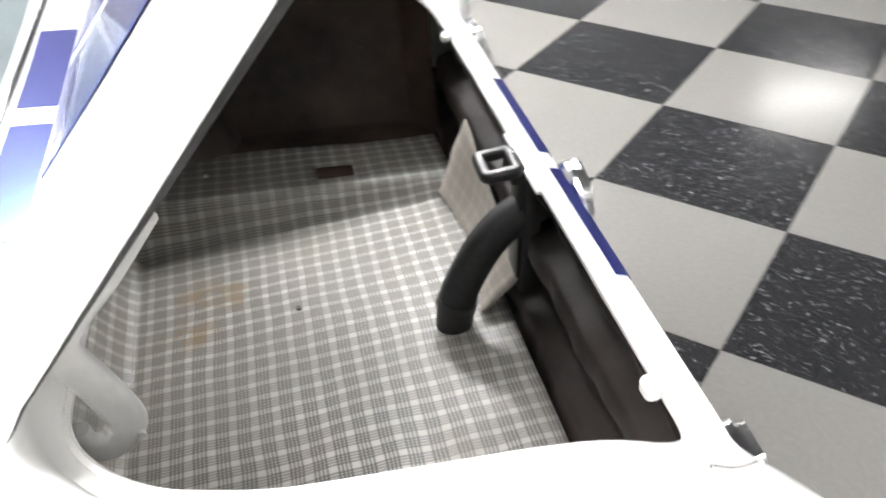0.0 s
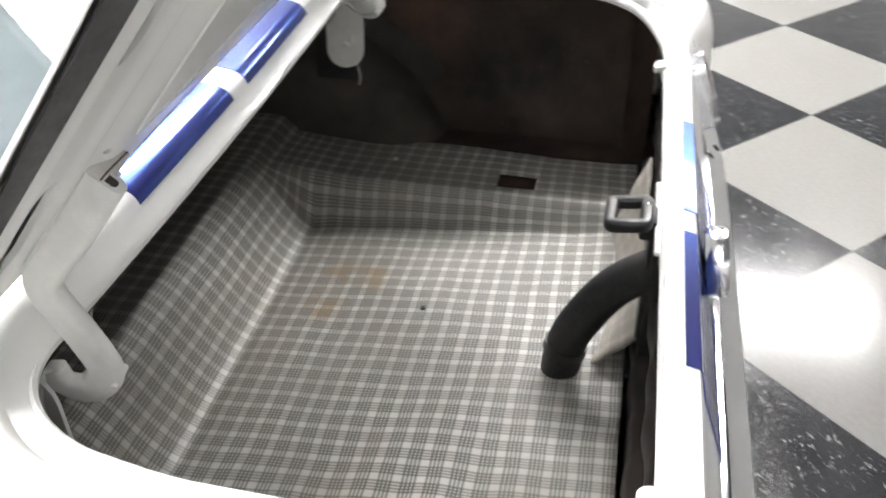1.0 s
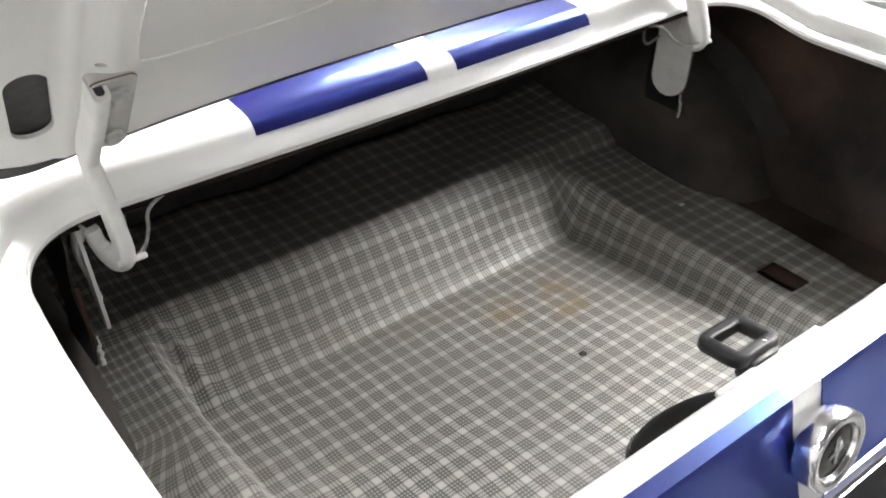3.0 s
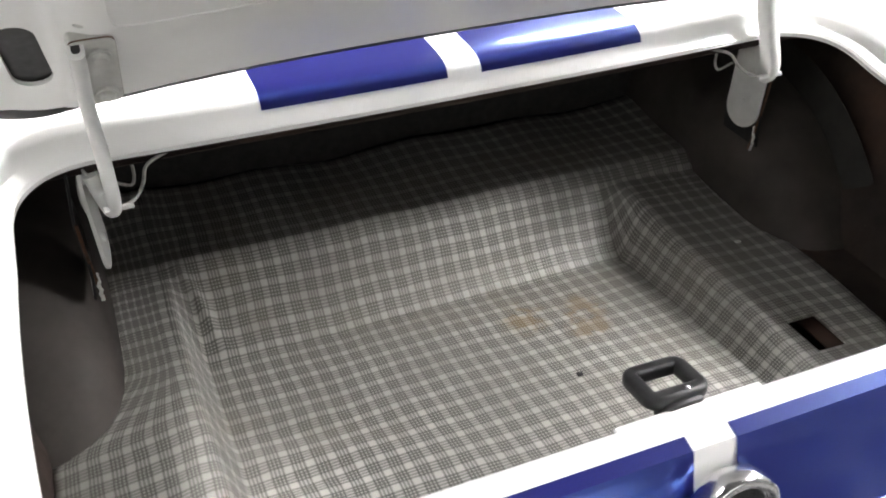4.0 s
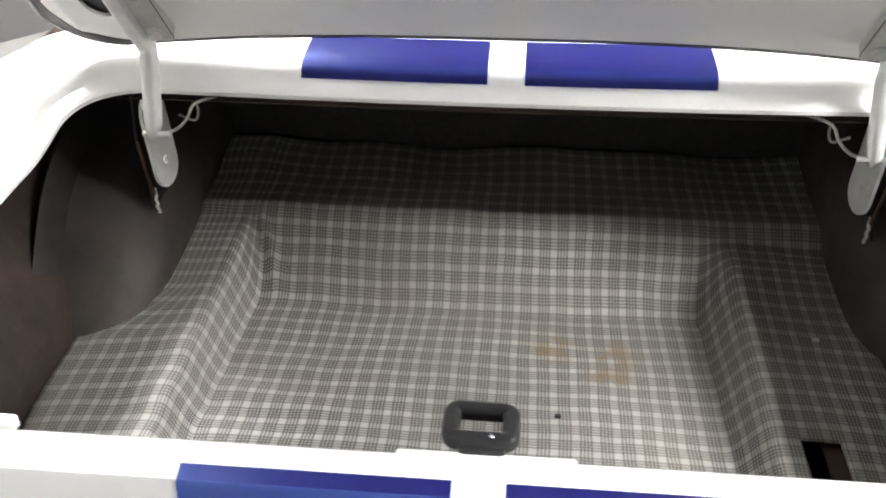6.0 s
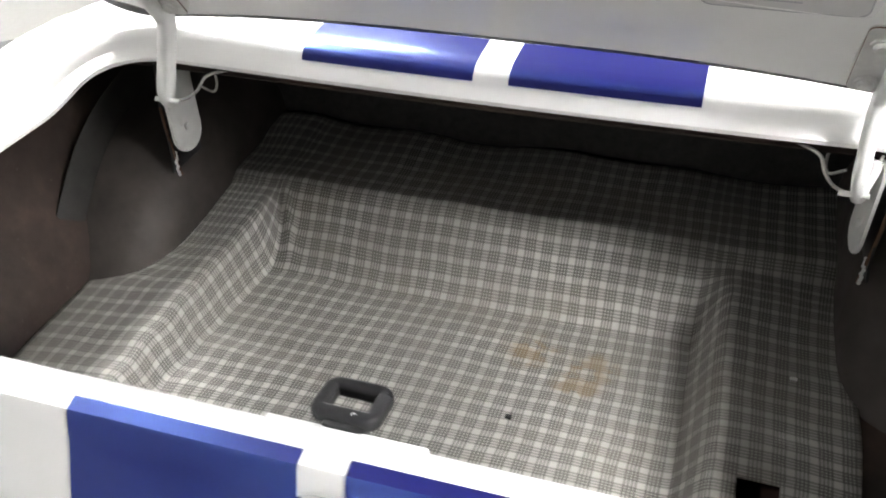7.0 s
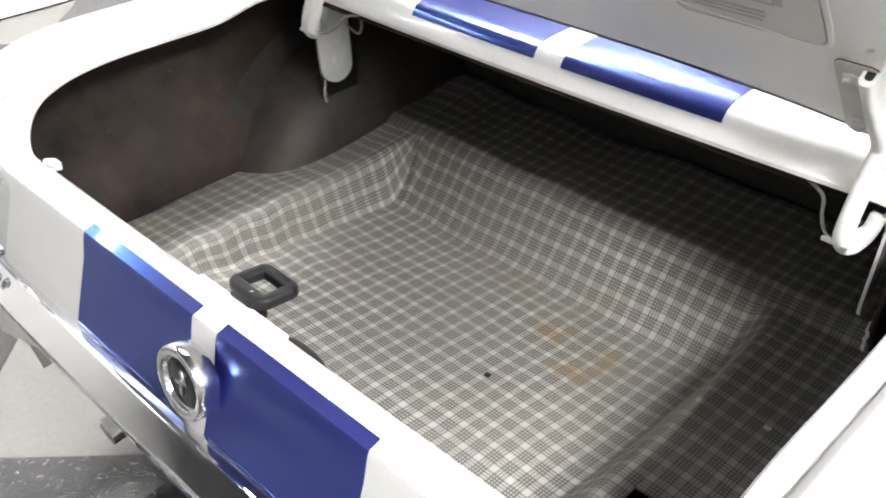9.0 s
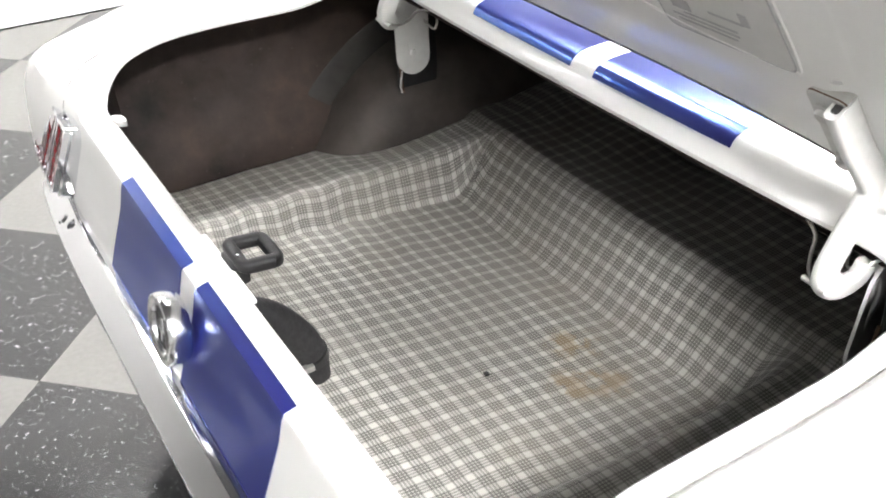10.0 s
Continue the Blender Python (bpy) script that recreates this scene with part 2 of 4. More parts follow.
# ---- mesh helpers ----
def part(name, bm, material, parent=None, label="", smooth=40):
    me = bpy.data.meshes.new(name)
    bm.to_mesh(me)
    bm.free()
    me.materials.append(material)
    if smooth:
        for p in me.polygons:
            p.use_smooth = True
        me.set_sharp_from_angle(angle=radians(smooth))
    ob = new(name, me)
    if parent is not None:
        ob.parent = parent
    if label:
        ob["label"] = label
    return ob


def empty(name, at=(0, 0, 0)):
    ob = new(name)
    ob.location = at
    ob.empty_display_size = 0.1
    return ob


def sheet(rows, close=False, bm=None):
    """A grid of quads through rows of points."""
    bm = bm or bmesh.new()
    vs = [[bm.verts.new(p) for p in row] for row in rows]
    n = len(rows[0])
    for a, b in zip(vs, vs[1:]):
        for i in range(n if close else n - 1):
            j = (i + 1) % n
            bm.faces.new((a[i], a[j], b[j], b[i]))
    return bm


def thick(rows, t, close=False):
    """A sheet given thickness t against its normals."""
    bm = sheet(rows, close)
    bmesh.ops.recalc_face_normals(bm, faces=bm.faces)
    bmesh.ops.solidify(bm, geom=list(bm.faces), thickness=t)
    return bm


def box(size, at=(0, 0, 0), bevel=0.0, rot=None, bm=None, seg=2):
    b = bmesh.new()
    bmesh.ops.create_cube(b, size=1)
    bmesh.ops.scale(b, vec=size, verts=b.verts)
    if bevel:
        bmesh.ops.bevel(b, geom=list(b.edges), offset=bevel, segments=seg, affect="EDGES", profile=0.5)
    m = Matrix.Translation(at)
    if rot is not None:
        m = m @ rot.to_4x4()
    bmesh.ops.transform(b, matrix=m, verts=b.verts)
    return join(bm, b)


def join(bm, b):
    if bm is None:
        return b
    me = bpy.data.meshes.new("scratch")
    b.to_mesh(me)
    b.free()
    bm.from_mesh(me)
    bpy.data.meshes.remove(me)
    return bm


def lathe(profile, n=32, axis="Z", at=(0, 0, 0), bm=None):
    """Turns (radius, height) pairs round an axis."""
    rows = []
    for r, h in profile:
        row = []
        for i in range(n):
            a = 2 * math.pi * i / n
            c, s = r * math.cos(a), r * math.sin(a)
            p = {"Z": (c, s, h), "Y": (c, h, s), "X": (h, c, s)}[axis]
            row.append(Vector(p) + Vector(at))
        rows.append(row)
    b = sheet(rows, close=True)
    bmesh.ops.remove_doubles(b, verts=b.verts, dist=1e-6)
    bmesh.ops.recalc_face_normals(b, faces=b.faces)
    return join(bm, b)


def curve_points(points, n=8):
    """A smooth line through the points (Catmull-Rom)."""
    p = [Vector(q) for q in points]
    p = [2 * p[0] - p[1]] + p + [2 * p[-1] - p[-2]]
    out = []
    for a, b, c, d in zip(p, p[1:], p[2:], p[3:]):
        for i in range(n):
            t = i / n
            out.append(0.5 * (2 * b + (c - a) * t + (2 * a - 5 * b + 4 * c - d) * t * t + (3 * b - a - 3 * c + d) * t**3))
    return out + [p[-2]]


def sweep(points, section, side=(1, 0, 0), n=8, bm=None, ends=True):
    """Carries a closed section of (across, up) pairs along a smooth line; side keeps it from twisting."""
    line = curve_points(points, n) if n > 1 else [Vector(q) for q in points]
    rows, hint = [], Vector(side)
    for i, p in enumerate(line):
        t = (line[min(i + 1, len(line) - 1)] - line[max(i - 1, 0)]).normalized()
        a = (hint - t * hint.dot(t)).normalized()
        u = t.cross(a)
        k = section(i / (len(line) - 1)) if callable(section) else section
        rows.append([p + a * x + u * y for x, y in k])
    b = sheet(rows, close=True)
    if ends:
        b.verts.ensure_lookup_table()
        m = len(rows[0])
        b.faces.new(b.verts[:m])
        b.faces.new(b.verts[-m:])
    bmesh.ops.recalc_face_normals(b, faces=b.faces)
    return join(bm, b)


def round_bar(r, n=12):
    return [(r * math.cos(2 * math.pi * i / n), r * math.sin(2 * math.pi * i / n)) for i in range(n)]


def flat_bar(w, h, r=0.25, n=3):
    """A rounded rectangle of width w and height h."""
    out, rad = [], r * min(w, h)
    for k, (sx, sy) in enumerate(((1, 1), (-1, 1), (-1, -1), (1, -1))):
        for i in range(n + 1):
            a = math.pi / 2 * (k + i / n)
            out.append((sx * (w / 2 - rad) + rad * math.cos(a), sy * (h / 2 - rad) + rad * math.sin(a)))
    return out


def stadium(w, h, n=10):
    """A slot outline, w wide and h high, as (x, y) pairs."""
    out, r = [], w / 2
    for k in (0, 1):
        for i in range(n + 1):
            a = math.pi * (k + i / n)
            out.append((r * math.cos(a), (h / 2 - r) * (1 if k == 0 else -1) + r * math.sin(a)))
    return out


def plate(loops, thickness, place, cuts=(), cuts_v=()):
    """A flat plate with holes: the first loop is its outline. place(u, v, w) gives the point in space."""
    bm = bmesh.new()
    edges = []
    for loop in loops:
        vs = [bm.verts.new((u, v, 0)) for u, v in loop]
        edges += [bm.edges.new((a, b)) for a, b in zip(vs, vs[1:] + vs[:1])]
    bmesh.ops.triangle_fill(bm, use_beauty=True, use_dissolve=False, edges=edges)
    for no, at in [((1, 0, 0), (u, 0, 0)) for u in cuts] + [((0, 1, 0), (0, v, 0)) for v in cuts_v]:
        bmesh.ops.bisect_plane(bm, geom=bm.verts[:] + bm.edges[:] + bm.faces[:], plane_co=at, plane_no=no)
    bmesh.ops.recalc_face_normals(bm, faces=bm.faces)
    got = bmesh.ops.extrude_face_region(bm, geom=list(bm.faces))
    for v in got["geom"]:
        if isinstance(v, bmesh.types.BMVert):
            v.co.z = -thickness
    bmesh.ops.recalc_face_normals(bm, faces=bm.faces)
    for v in bm.verts:
        v.co = place(*v.co)
    return bm


def lerp(a, b, t):
    return a + (b - a) * t


def smooth_step(a, b, x):
    t = min(1, max(0, (x - a) / (b - a)))
    return t * t * (3 - 2 * t)


# ---- room ----
ROOM = (-3.55, 9.5, -14.0, 6.5, 3.0)
X0, X1, Y0, Y1, HIGH = ROOM
floor = tagged(part("floor", box((X1 - X0 + 0.4, Y1 - Y0 + 0.4, 0.2), ((X0 + X1) / 2, (Y0 + Y1) / 2, -0.104)), GROUT, smooth=0),
               "black and pale grey chequered vinyl tile showroom floor", "floor", kind="structure")
ceiling = tagged(part("ceiling", box((X1 - X0 + 0.4, Y1 - Y0 + 0.4, 0.2), ((X0 + X1) / 2, (Y0 + Y1) / 2, HIGH + 0.1)), CEIL, smooth=0),
                 "plain dark grey board ceiling", "ceiling", kind="structure")
for name, size, at in (("wall_west", (0.2, Y1 - Y0, HIGH), (X0 - 0.1, (Y0 + Y1) / 2, HIGH / 2)),
                       ("wall_east", (0.2, Y1 - Y0, HIGH), (X1 + 0.1, (Y0 + Y1) / 2, HIGH / 2)),
                       ("wall_north", (X1 - X0, 0.2, HIGH), ((X0 + X1) / 2, Y1 + 0.1, HIGH / 2)),
                       ("wall_south", (X1 - X0, 0.2, HIGH), ((X0 + X1) / 2, Y0 - 0.1, HIGH / 2))):
    dim = name == "wall_south"
    tagged(part(name, box(size, at), GREY_PAINT if dim else WALL_PAINT, smooth=0), "plain pale grey painted wall" if dim else "plain white painted wall", "wall", kind="structure")
base = bmesh.new()
base = sweep([(X0 + 0.006, Y0, 0), (X0 + 0.006, Y1, 0)], [(-0.005, 0), (0.02, 0), (0.008, 0.012), (0.005, 0.14), (0.0, 0.15), (-0.005, 0.15)], n=1)
tagged(part("baseboard", base, BASE_VINYL), "grey vinyl cove base along the wall", "baseboard", kind="structure")


def ceiling_light(length, width=0.6, glow=LAMP):
    """A recessed fluorescent fitting with a glowing diffuser."""
    e = empty("ceiling_light", (0, 0, HIGH))
    h = length / 2
    for sx, sy, w, l in ((width / 2 + 0.02, 0, 0.04, length + 0.08), (-width / 2 - 0.02, 0, 0.04, length + 0.08), (0, h + 0.02, width, 0.04), (0, -h - 0.02, width, 0.04)):
        part("frame", box((w, l, 0.03), (sx, sy, -0.015), 0.004), WALL_PAINT, e)
    part("diffuser", box((width, length, 0.01), (0, 0, -0.012)), glow, e, "glowing white diffuser", smooth=0)
    return tagged(e, "white recessed fluorescent ceiling light, lit", "ceiling light", "ceiling lights")


LIGHTS = [(-1.6, 1.2), (2.45, 1.35), (-1.5, 2.9), (1.9, 2.9)]
key_light = ceiling_light(0.6, 0.6, KEY_LAMP)
key_light.location = (2.40, -0.42, HIGH - 0.001)
first = ceiling_light(1.2)
first.location = (*LIGHTS[0], HIGH - 0.001)
for lx, ly in LIGHTS[1:]:
    copy_thing(first, pose(lx, ly, HIGH - 0.001))
# the pair at x -3.1 is unseen, added to light the west wall
wall_row = ceiling_light(1.2, 0.16, FAR_LAMP)
wall_row.location = (-3.1, 0.3, HIGH - 0.001)
for lx, ly in ((-3.1, -1.6), (7.0, -5.4)):
    copy_thing(wall_row, pose(lx, ly, HIGH - 0.001))
square = ceiling_light(0.6, 0.45, FAR_LAMP)
square.location = (3.36, 0.52, HIGH - 0.001)
tube = ceiling_light(1.2, 0.6, FAR_LAMP)
tube.location = (4.9, -1.35, HIGH - 0.001)
# the two at x 8.5 are unseen, added to brighten the east wall for reflections
for lx, ly in ((4.75, 2.9), (8.5, 3.4), (8.5, 0.6)):
    copy_thing(tube, pose(lx, ly, HIGH - 0.001))

# unseen row far behind, added to brighten the lid's inner side at a low angle
fill_row = ceiling_light(2.4, 0.6, FAR_LAMP)
fill_row.location = (-2.4, -10.6, HIGH - 0.001)
for lx in (-0.2, 2.0, 4.2):
    copy_thing(fill_row, pose(lx, -10.6, HIGH - 0.001))

# ---- car ----
car = tagged(empty("car", (0, 0.6, 0)), "white vintage coupe with twin blue racing stripes and its boot open", "car")


def cpart(name, bm, material, label="", parent=None, smooth=40):
    """A part of the car, built in world coordinates."""
    top = parent or car
    bmesh.ops.translate(bm, vec=-Vector(top.location) if top is car else -origin(top), verts=bm.verts)
    ob = part(name, bm, material, top, label, smooth)
    return ob


def origin(ob):
    p = Vector((0, 0, 0))
    while ob is not None:
        p += Vector(ob.location)
        ob = ob.parent
    return p


LIP_A, LIP_Y0, LIP_Y1 = 0.648, 0.042, 0.627


def lip_height(y):
    q = max(0, min(1.05, (LIP_Y1 - y) / (LIP_Y1 - LIP_Y0)))
    return 0.927 - 0.030 * smooth_step(0, 0.32, q) - 0.087 * q**9


def front_bow(x):
    return 0.010 * min(1, abs(x) / 0.54) ** 2


def lip_outline():
    """The rounded opening, counter-clockwise from the rear centre: points and outward directions."""
    pts = []
    rx0, ry0, rx1, ry1 = 0.088, 0.080, 0.110, 0.107
    yc0, yc1 = LIP_Y0 + ry0, LIP_Y1 + 0.010 - ry1
    for i in range(40):
        pts.append(((LIP_A - rx0) * i / 40, LIP_Y0))
    for i in range(24):
        a = math.pi / 2 * i / 24
        pts.append((LIP_A - rx0 + rx0 * math.sin(a), yc0 - ry0 * math.cos(a)))
    for i in range(20):
        pts.append((LIP_A + 0.004 * math.sin(math.pi * i / 20), lerp(yc0, yc1, i / 20)))
    for i in range(24):
        a = math.pi / 2 * i / 24
        pts.append((LIP_A - rx1 + rx1 * math.cos(a), yc1 + ry1 * math.sin(a)))
    for i in range(41):
        x = (LIP_A - rx1) * (1 - i / 40)
        pts.append((x, LIP_Y1 + front_bow(x)))
    out = []
    for i, p in enumerate(pts):
        q0, q1 = Vector(pts[max(0, i - 2)]), Vector(pts[min(len(pts) - 1, i + 2)])
        t = (q1 - q0).normalized()
        out.append((Vector(p), Vector((t.y, -t.x))))
    left = [(Vector((-p.x, p.y)), Vector((-n.x, n.y))) for p, n in out[1:-1][::-1]]
    return out + left


FRONT = [(0, -0.006), (0, 0), (0.004, 0.004), (0.008, -0.002), (0.013, 0.003), (0.025, 0.017), (0.029, 0.0255), (0.036, 0.0325), (0.047, 0.0375),
         (0.064, 0.0400), (0.085, 0.0415), (0.108, 0.042), (0.128, 0.0425), (0.150, 0.045), (0.160, 0.040)]
SIDE = [(0, -0.006), (0, 0), (0.004, 0.004), (0.008, -0.002), (0.013, 0.0), (0.032, 0.002), (0.038, 0.014), (0.050, 0.026), (0.085, 0.032),
        (0.135, 0.032), (0.180, 0.018), (0.203, -0.02), (0.212, -0.11), (0.212, -0.26), (0.19, -0.46)]
REAR = [(0, -0.006), (0, 0), (0.004, 0.003), (0.008, -0.001), (0.013, 0.002), (0.020, 0.001), (0.027, 0.001), (0.031, -0.0006), (0.0488, -0.0054),
        (0.0520, -0.0125), (0.060, -0.047), (0.072, -0.081), (0.084, -0.115), (0.094, -0.145), (0.06, -0.44)]


def section(n, k):
    ws = n.x**2 if n.y > 0 else abs(n.x) ** 3
    end = FRONT[k] if n.y > 0 else REAR[k]
    out_by = SIDE[k][0]
    d, dz = (1 - ws) * end[0] + ws * out_by, (1 - ws) * end[1] + ws * SIDE[k][1]
    if n.y > 0 and k >= 10:
        dz = lerp(end[1], SIDE[k][1], ws**6)
    if n.y < 0:
        turn_at = math.degrees(math.atan2(abs(n.x), -n.y))
        d += 0.085 * smooth_step(5.5, 9, k) * math.exp(-(((turn_at - 56) / 17) ** 2))
    return d, dz


OUT = lip_outline()
rows = []
for k in range(len(FRONT)):
    row = []
    for p, n in OUT:
        d, dz = section(n, k)
        q = p + n * d
        row.append((q.x, q.y, lip_height(p.y) + dz))
    rows.append(row)
cpart("body_shell", thick(rows, 0.003, True), WHITE, "glossy white painted bodywork round the boot opening", smooth=35)


rows = []
for side, front, rear, dz in ((0.001, 0.001, 0.001, -0.0075), (0.03, 0.008, 0.012, -0.010), (0.09, 0.02, 0.03, -0.014), (0.155, 0.03, 0.045, -0.03)):
    row = []
    for p, n in OUT:
        d = side * n.x**2 + (front if n.y > 0 else rear) * n.y**2
        q = p + n * d
        row.append((q.x, q.y, lip_height(p.y) + dz))
    rows.append(row)
cpart("lip_underside", thick(rows, 0.001, True), LINER, "dark underside of the opening's edge")


def stripe_rear(x0, x1, k0, k1):
    pts = [(LIP_Y0 - REAR[k][0], 0.81 + REAR[k][1]) for k in range(k0, k1 + 1)]
    return [[(x, y - 0.0015, z + 0.0012) for x in (x0, (x0 + x1) / 2, x1)] for y, z in pts]


def stripe_front(x0, x1):
    pts = [(LIP_Y1 + FRONT[k][0], 0.927 + FRONT[k][1]) for k in range(5, 13)]
    return [[(x, y - 0.0008 + front_bow(x), z + 0.0014) for x in np.linspace(x0, x1, 7)] for y, z in pts]


GAP, WIDE = 0.0277, 0.3094
for s in (-1, 1):
    cpart("stripe", thick(stripe_rear(s * GAP, s * WIDE, 7, 13), 0.0012), BLUE, "glossy blue racing stripe on the tail panel", smooth=30)
    cpart("stripe", thick(stripe_rear(s * GAP, s * WIDE, 13, 14), 0.0012), BLUE, "blue racing stripe running down behind the bumper")
    cpart("stripe", thick(stripe_front(s * GAP, s * WIDE), 0.0012), BLUE, "glossy blue racing stripe on the deck")

# seam where the quarter meets its end cap
SEAM = ((0.6990, 0.0745, 0.8800), (0.6895, 0.0687, 0.8724), (0.6891, 0.0436, 0.8627), (0.6774, 0.0191, 0.8493), (0.6635, 0.0, 0.8345), (0.6584, -0.0116, 0.8168), (0.6587, -0.0178, 0.7990))
for s in (-1, 1):
    cpart("quarter_seam", sweep([(s * x, y, z) for x, y, z in SEAM], flat_bar(0.0016, 0.0012, 0.3, 2), side=(1, 0, 0), n=4), SEAL, "thin dark seam in the quarter top")

# lower body: sides under the crease, valance, sills
for s in (-1, 1):
    rows = [[(s * x, y, z) for y in np.linspace(0.0, 3.6, 20)] for x, z in ((0.84, 0.50), (0.83, 0.42), (0.80, 0.30), (0.76, 0.26))]
    cpart("sill", thick(rows, 0.004), WHITE, "white lower body side")
cpart("valance", thick([[(x, y, z) for x in np.linspace(-0.72, 0.72, 9)] for y, z in ((-0.02, 0.40), (0.0, 0.33), (0.03, 0.27))], 0.004), WHITE,
      "white rear valance under the bumper")

# quarters running forward, deck filler and roof side
for s in (-1, 1):
    rows = [[(s * (x + 0.0), y, z) for y in np.linspace(0.74, 3.2, 14)] for x, z in ((0.58, 0.950), (0.68, 0.945), (0.755, 0.925), (0.805, 0.895), (0.834, 0.83), (0.845, 0.70), (0.835, 0.48))]
    cpart("quarter_panel", thick(rows, 0.003), WHITE, "white rear quarter running forward")

# rear window
pane = sheet([[(x, 0.770 + 0.62 * t, 0.972 + 0.32 * t) for x in np.linspace(-0.60 + 0.1 * t, 0.60 - 0.1 * t, 7)] for t in np.linspace(0, 1, 5)])
pane.normal_update()
if sum(f.normal.z for f in pane.faces) < 0:
    bmesh.ops.reverse_faces(pane, faces=pane.faces[:])
win = cpart("rear_window", pane, GLASS, "clear rear window glass")
win.visible_shadow = False
frame_line = [(-0.62, 0.767, 0.970), (0.62, 0.767, 0.970)]
cpart("window_trim", sweep(frame_line, flat_bar(0.010, 0.012), side=(0, 0, 1), n=1), CHROME, "bright rear window trim")
cpart("parcel_shelf", box((1.2, 0.87, 0.01), (0, 1.215, 0.945)), CABIN, "dark parcel shelf behind the glass")
for sx in (-0.3, 0.3):
    cpart("speaker_grille", lathe([(0.0, 0.968), (0.06, 0.967), (0.075, 0.963), (0.08, 0.95)], 24, at=(sx, 1.25, 0)), CABIN)
cpart("roof", thick([[(x, 1.42 + 0.5 * t, 1.285 + 0.05 * math.sin(t * 1.5) - 0.08 * (x / 0.6) ** 2) for x in np.linspace(-0.6, 0.6, 9)] for t in np.linspace(0, 3, 8)], 0.004), WHITE, "white roof")
for s in (-1, 1):
    cpart("roof_pillar", thick([[(s * lerp(0.70, 0.58, t), y0 + 0.55 * t, lerp(0.945, 1.24, t)) for y0 in (0.82, 1.05, 1.4, 1.7)] for t in np.linspace(0, 1, 5)], 0.004), WHITE, "white rear roof pillar")
cpart("cabin_bulkhead", box((1.5, 0.02, 0.75), (0, 2.1, 0.6)), CABIN)

# bonnet, nose and windscreen close the car ahead
cpart("bonnet", thick([[(x, y, 0.93 - 0.10 * ((y - 2.8) / 1.6) ** 2 - 0.05 * (x / 0.8) ** 4) for x in np.linspace(-0.80, 0.80, 13)] for y in np.linspace(2.85, 4.4, 10)], 0.004), WHITE, "white bonnet")
cpart("nose", thick([[(x, 4.4 + 0.06 * (1 - (x / 0.8) ** 2) + dy, z) for x in np.linspace(-0.82, 0.82, 13)] for dy, z in ((-0.005, 0.82), (0.03, 0.74), (0.03, 0.55), (0.0, 0.36), (-0.06, 0.28))], 0.004), WHITE, "white nose panel")
screen = sheet([[(x, 2.5 - 0.55 * t + 0.35, 0.95 + 0.33 * t) for x in np.linspace(-0.66 + 0.08 * t, 0.66 - 0.08 * t, 7)] for t in (0, 0.5, 1)])
cpart("windscreen", screen, GLASS, "clear windscreen")
for s in (-1, 1):
    rows = [[(s * x, y, z) for y in np.linspace(3.2, 4.4, 8)] for x, z in ((0.76, 0.90), (0.815, 0.87), (0.84, 0.80), (0.845, 0.66), (0.83, 0.46), (0.80, 0.30))]
    cpart("front_wing", thick(rows, 0.003), WHITE, "white front wing")

# wheels
for sx in (-1, 1):
    for y in (0.85, 3.1):
        tyre = cpart("tyre", lathe([(0.19, -0.08), (0.27, -0.095), (0.31, -0.08), (0.318, 0), (0.31, 0.08), (0.27, 0.095), (0.19, 0.08)], 40, "X", (sx * 0.71, y, 0.318)), RUBBER, "black rubber tyre")
        cpart("rim", lathe([(0.0, sx * 0.05), (0.08, sx * 0.06), (0.15, sx * 0.03), (0.19, sx * 0.07), (0.20, sx * 0.08), (0.2, -sx * 0.08)], 32, "X", (sx * 0.71, y, 0.318)), CHROME, "steel rim")

# ---- boot interior ----
ARCH_Y, ARCH_Z = 0.88, 0.33


def wall_x(y, z):
    return 0.785 - 0.095 * smooth_step(0.78, 0.56, z) - 0.02 * smooth_step(0.2, 0.0, y)


for s in (-1, 1):
    rows = []
    for z in np.linspace(0.46, 0.950, 14):
        rows.append([(s * wall_x(y, z) * (1 - 0.10 * smooth_step(0.10, 0.05, y)), y, min(z, lip_height(y) + 0.01)) for y in np.linspace(0.05, 1.2, 24)])
    cpart("inner_quarter", thick(rows, 0.002), LINER, "dark dusty inner quarter panel of the boot")
    # wheel housing: an arch over the wheel with a rounded inner shoulder
    rows = []
    for x, r in ((0.566, 0.20), (0.567, 0.30), (0.570, 0.345), (0.576, 0.378), (0.588, 0.405), (0.606, 0.427), (0.632, 0.442), (0.67, 0.451), (0.72, 0.456), (0.80, 0.458)):
        row = []
        for a in np.linspace(radians(-8), radians(150), 34):
            q = r + 0.004 * math.sin(5 * a + 9 * x)
            row.append((s * x, ARCH_Y - q * math.cos(a), ARCH_Z + q * math.sin(a)))
        rows.append(row)
    cpart("wheel_housing", thick(rows, 0.003), HOUSING, "dusty dark grey wheel housing inside the boot", smooth=60)
    # splash board standing along the arch
    rows = [[(s * (x + 0.004 * math.sin(7 * a)), ARCH_Y - r * math.cos(a), ARCH_Z + r * math.sin(a)) for a in np.linspace(radians(26), radians(92), 22)]
            for x, r in ((0.722, 0.455), (0.728, 0.475), (0.738, 0.503), (0.742, 0.508))]
    cpart("splash_board", thick(rows, 0.004), TRIM, "dark fibre board strip along the wheel arch", smooth=60)
    cpart("side_ledge", thick([[(s * x, y, z - 0.004 * math.sin(x * 40) - (0.030 if s < 0 else 0.0)) for y in np.linspace(0.03, 1.05, 12)] for x, z in ((0.47, 0.548), (0.60, 0.546), (0.69, 0.549), (0.715, 0.553), (0.74, 0.57))], 0.003), LINER, "dark brown metal ledge beside the mat")
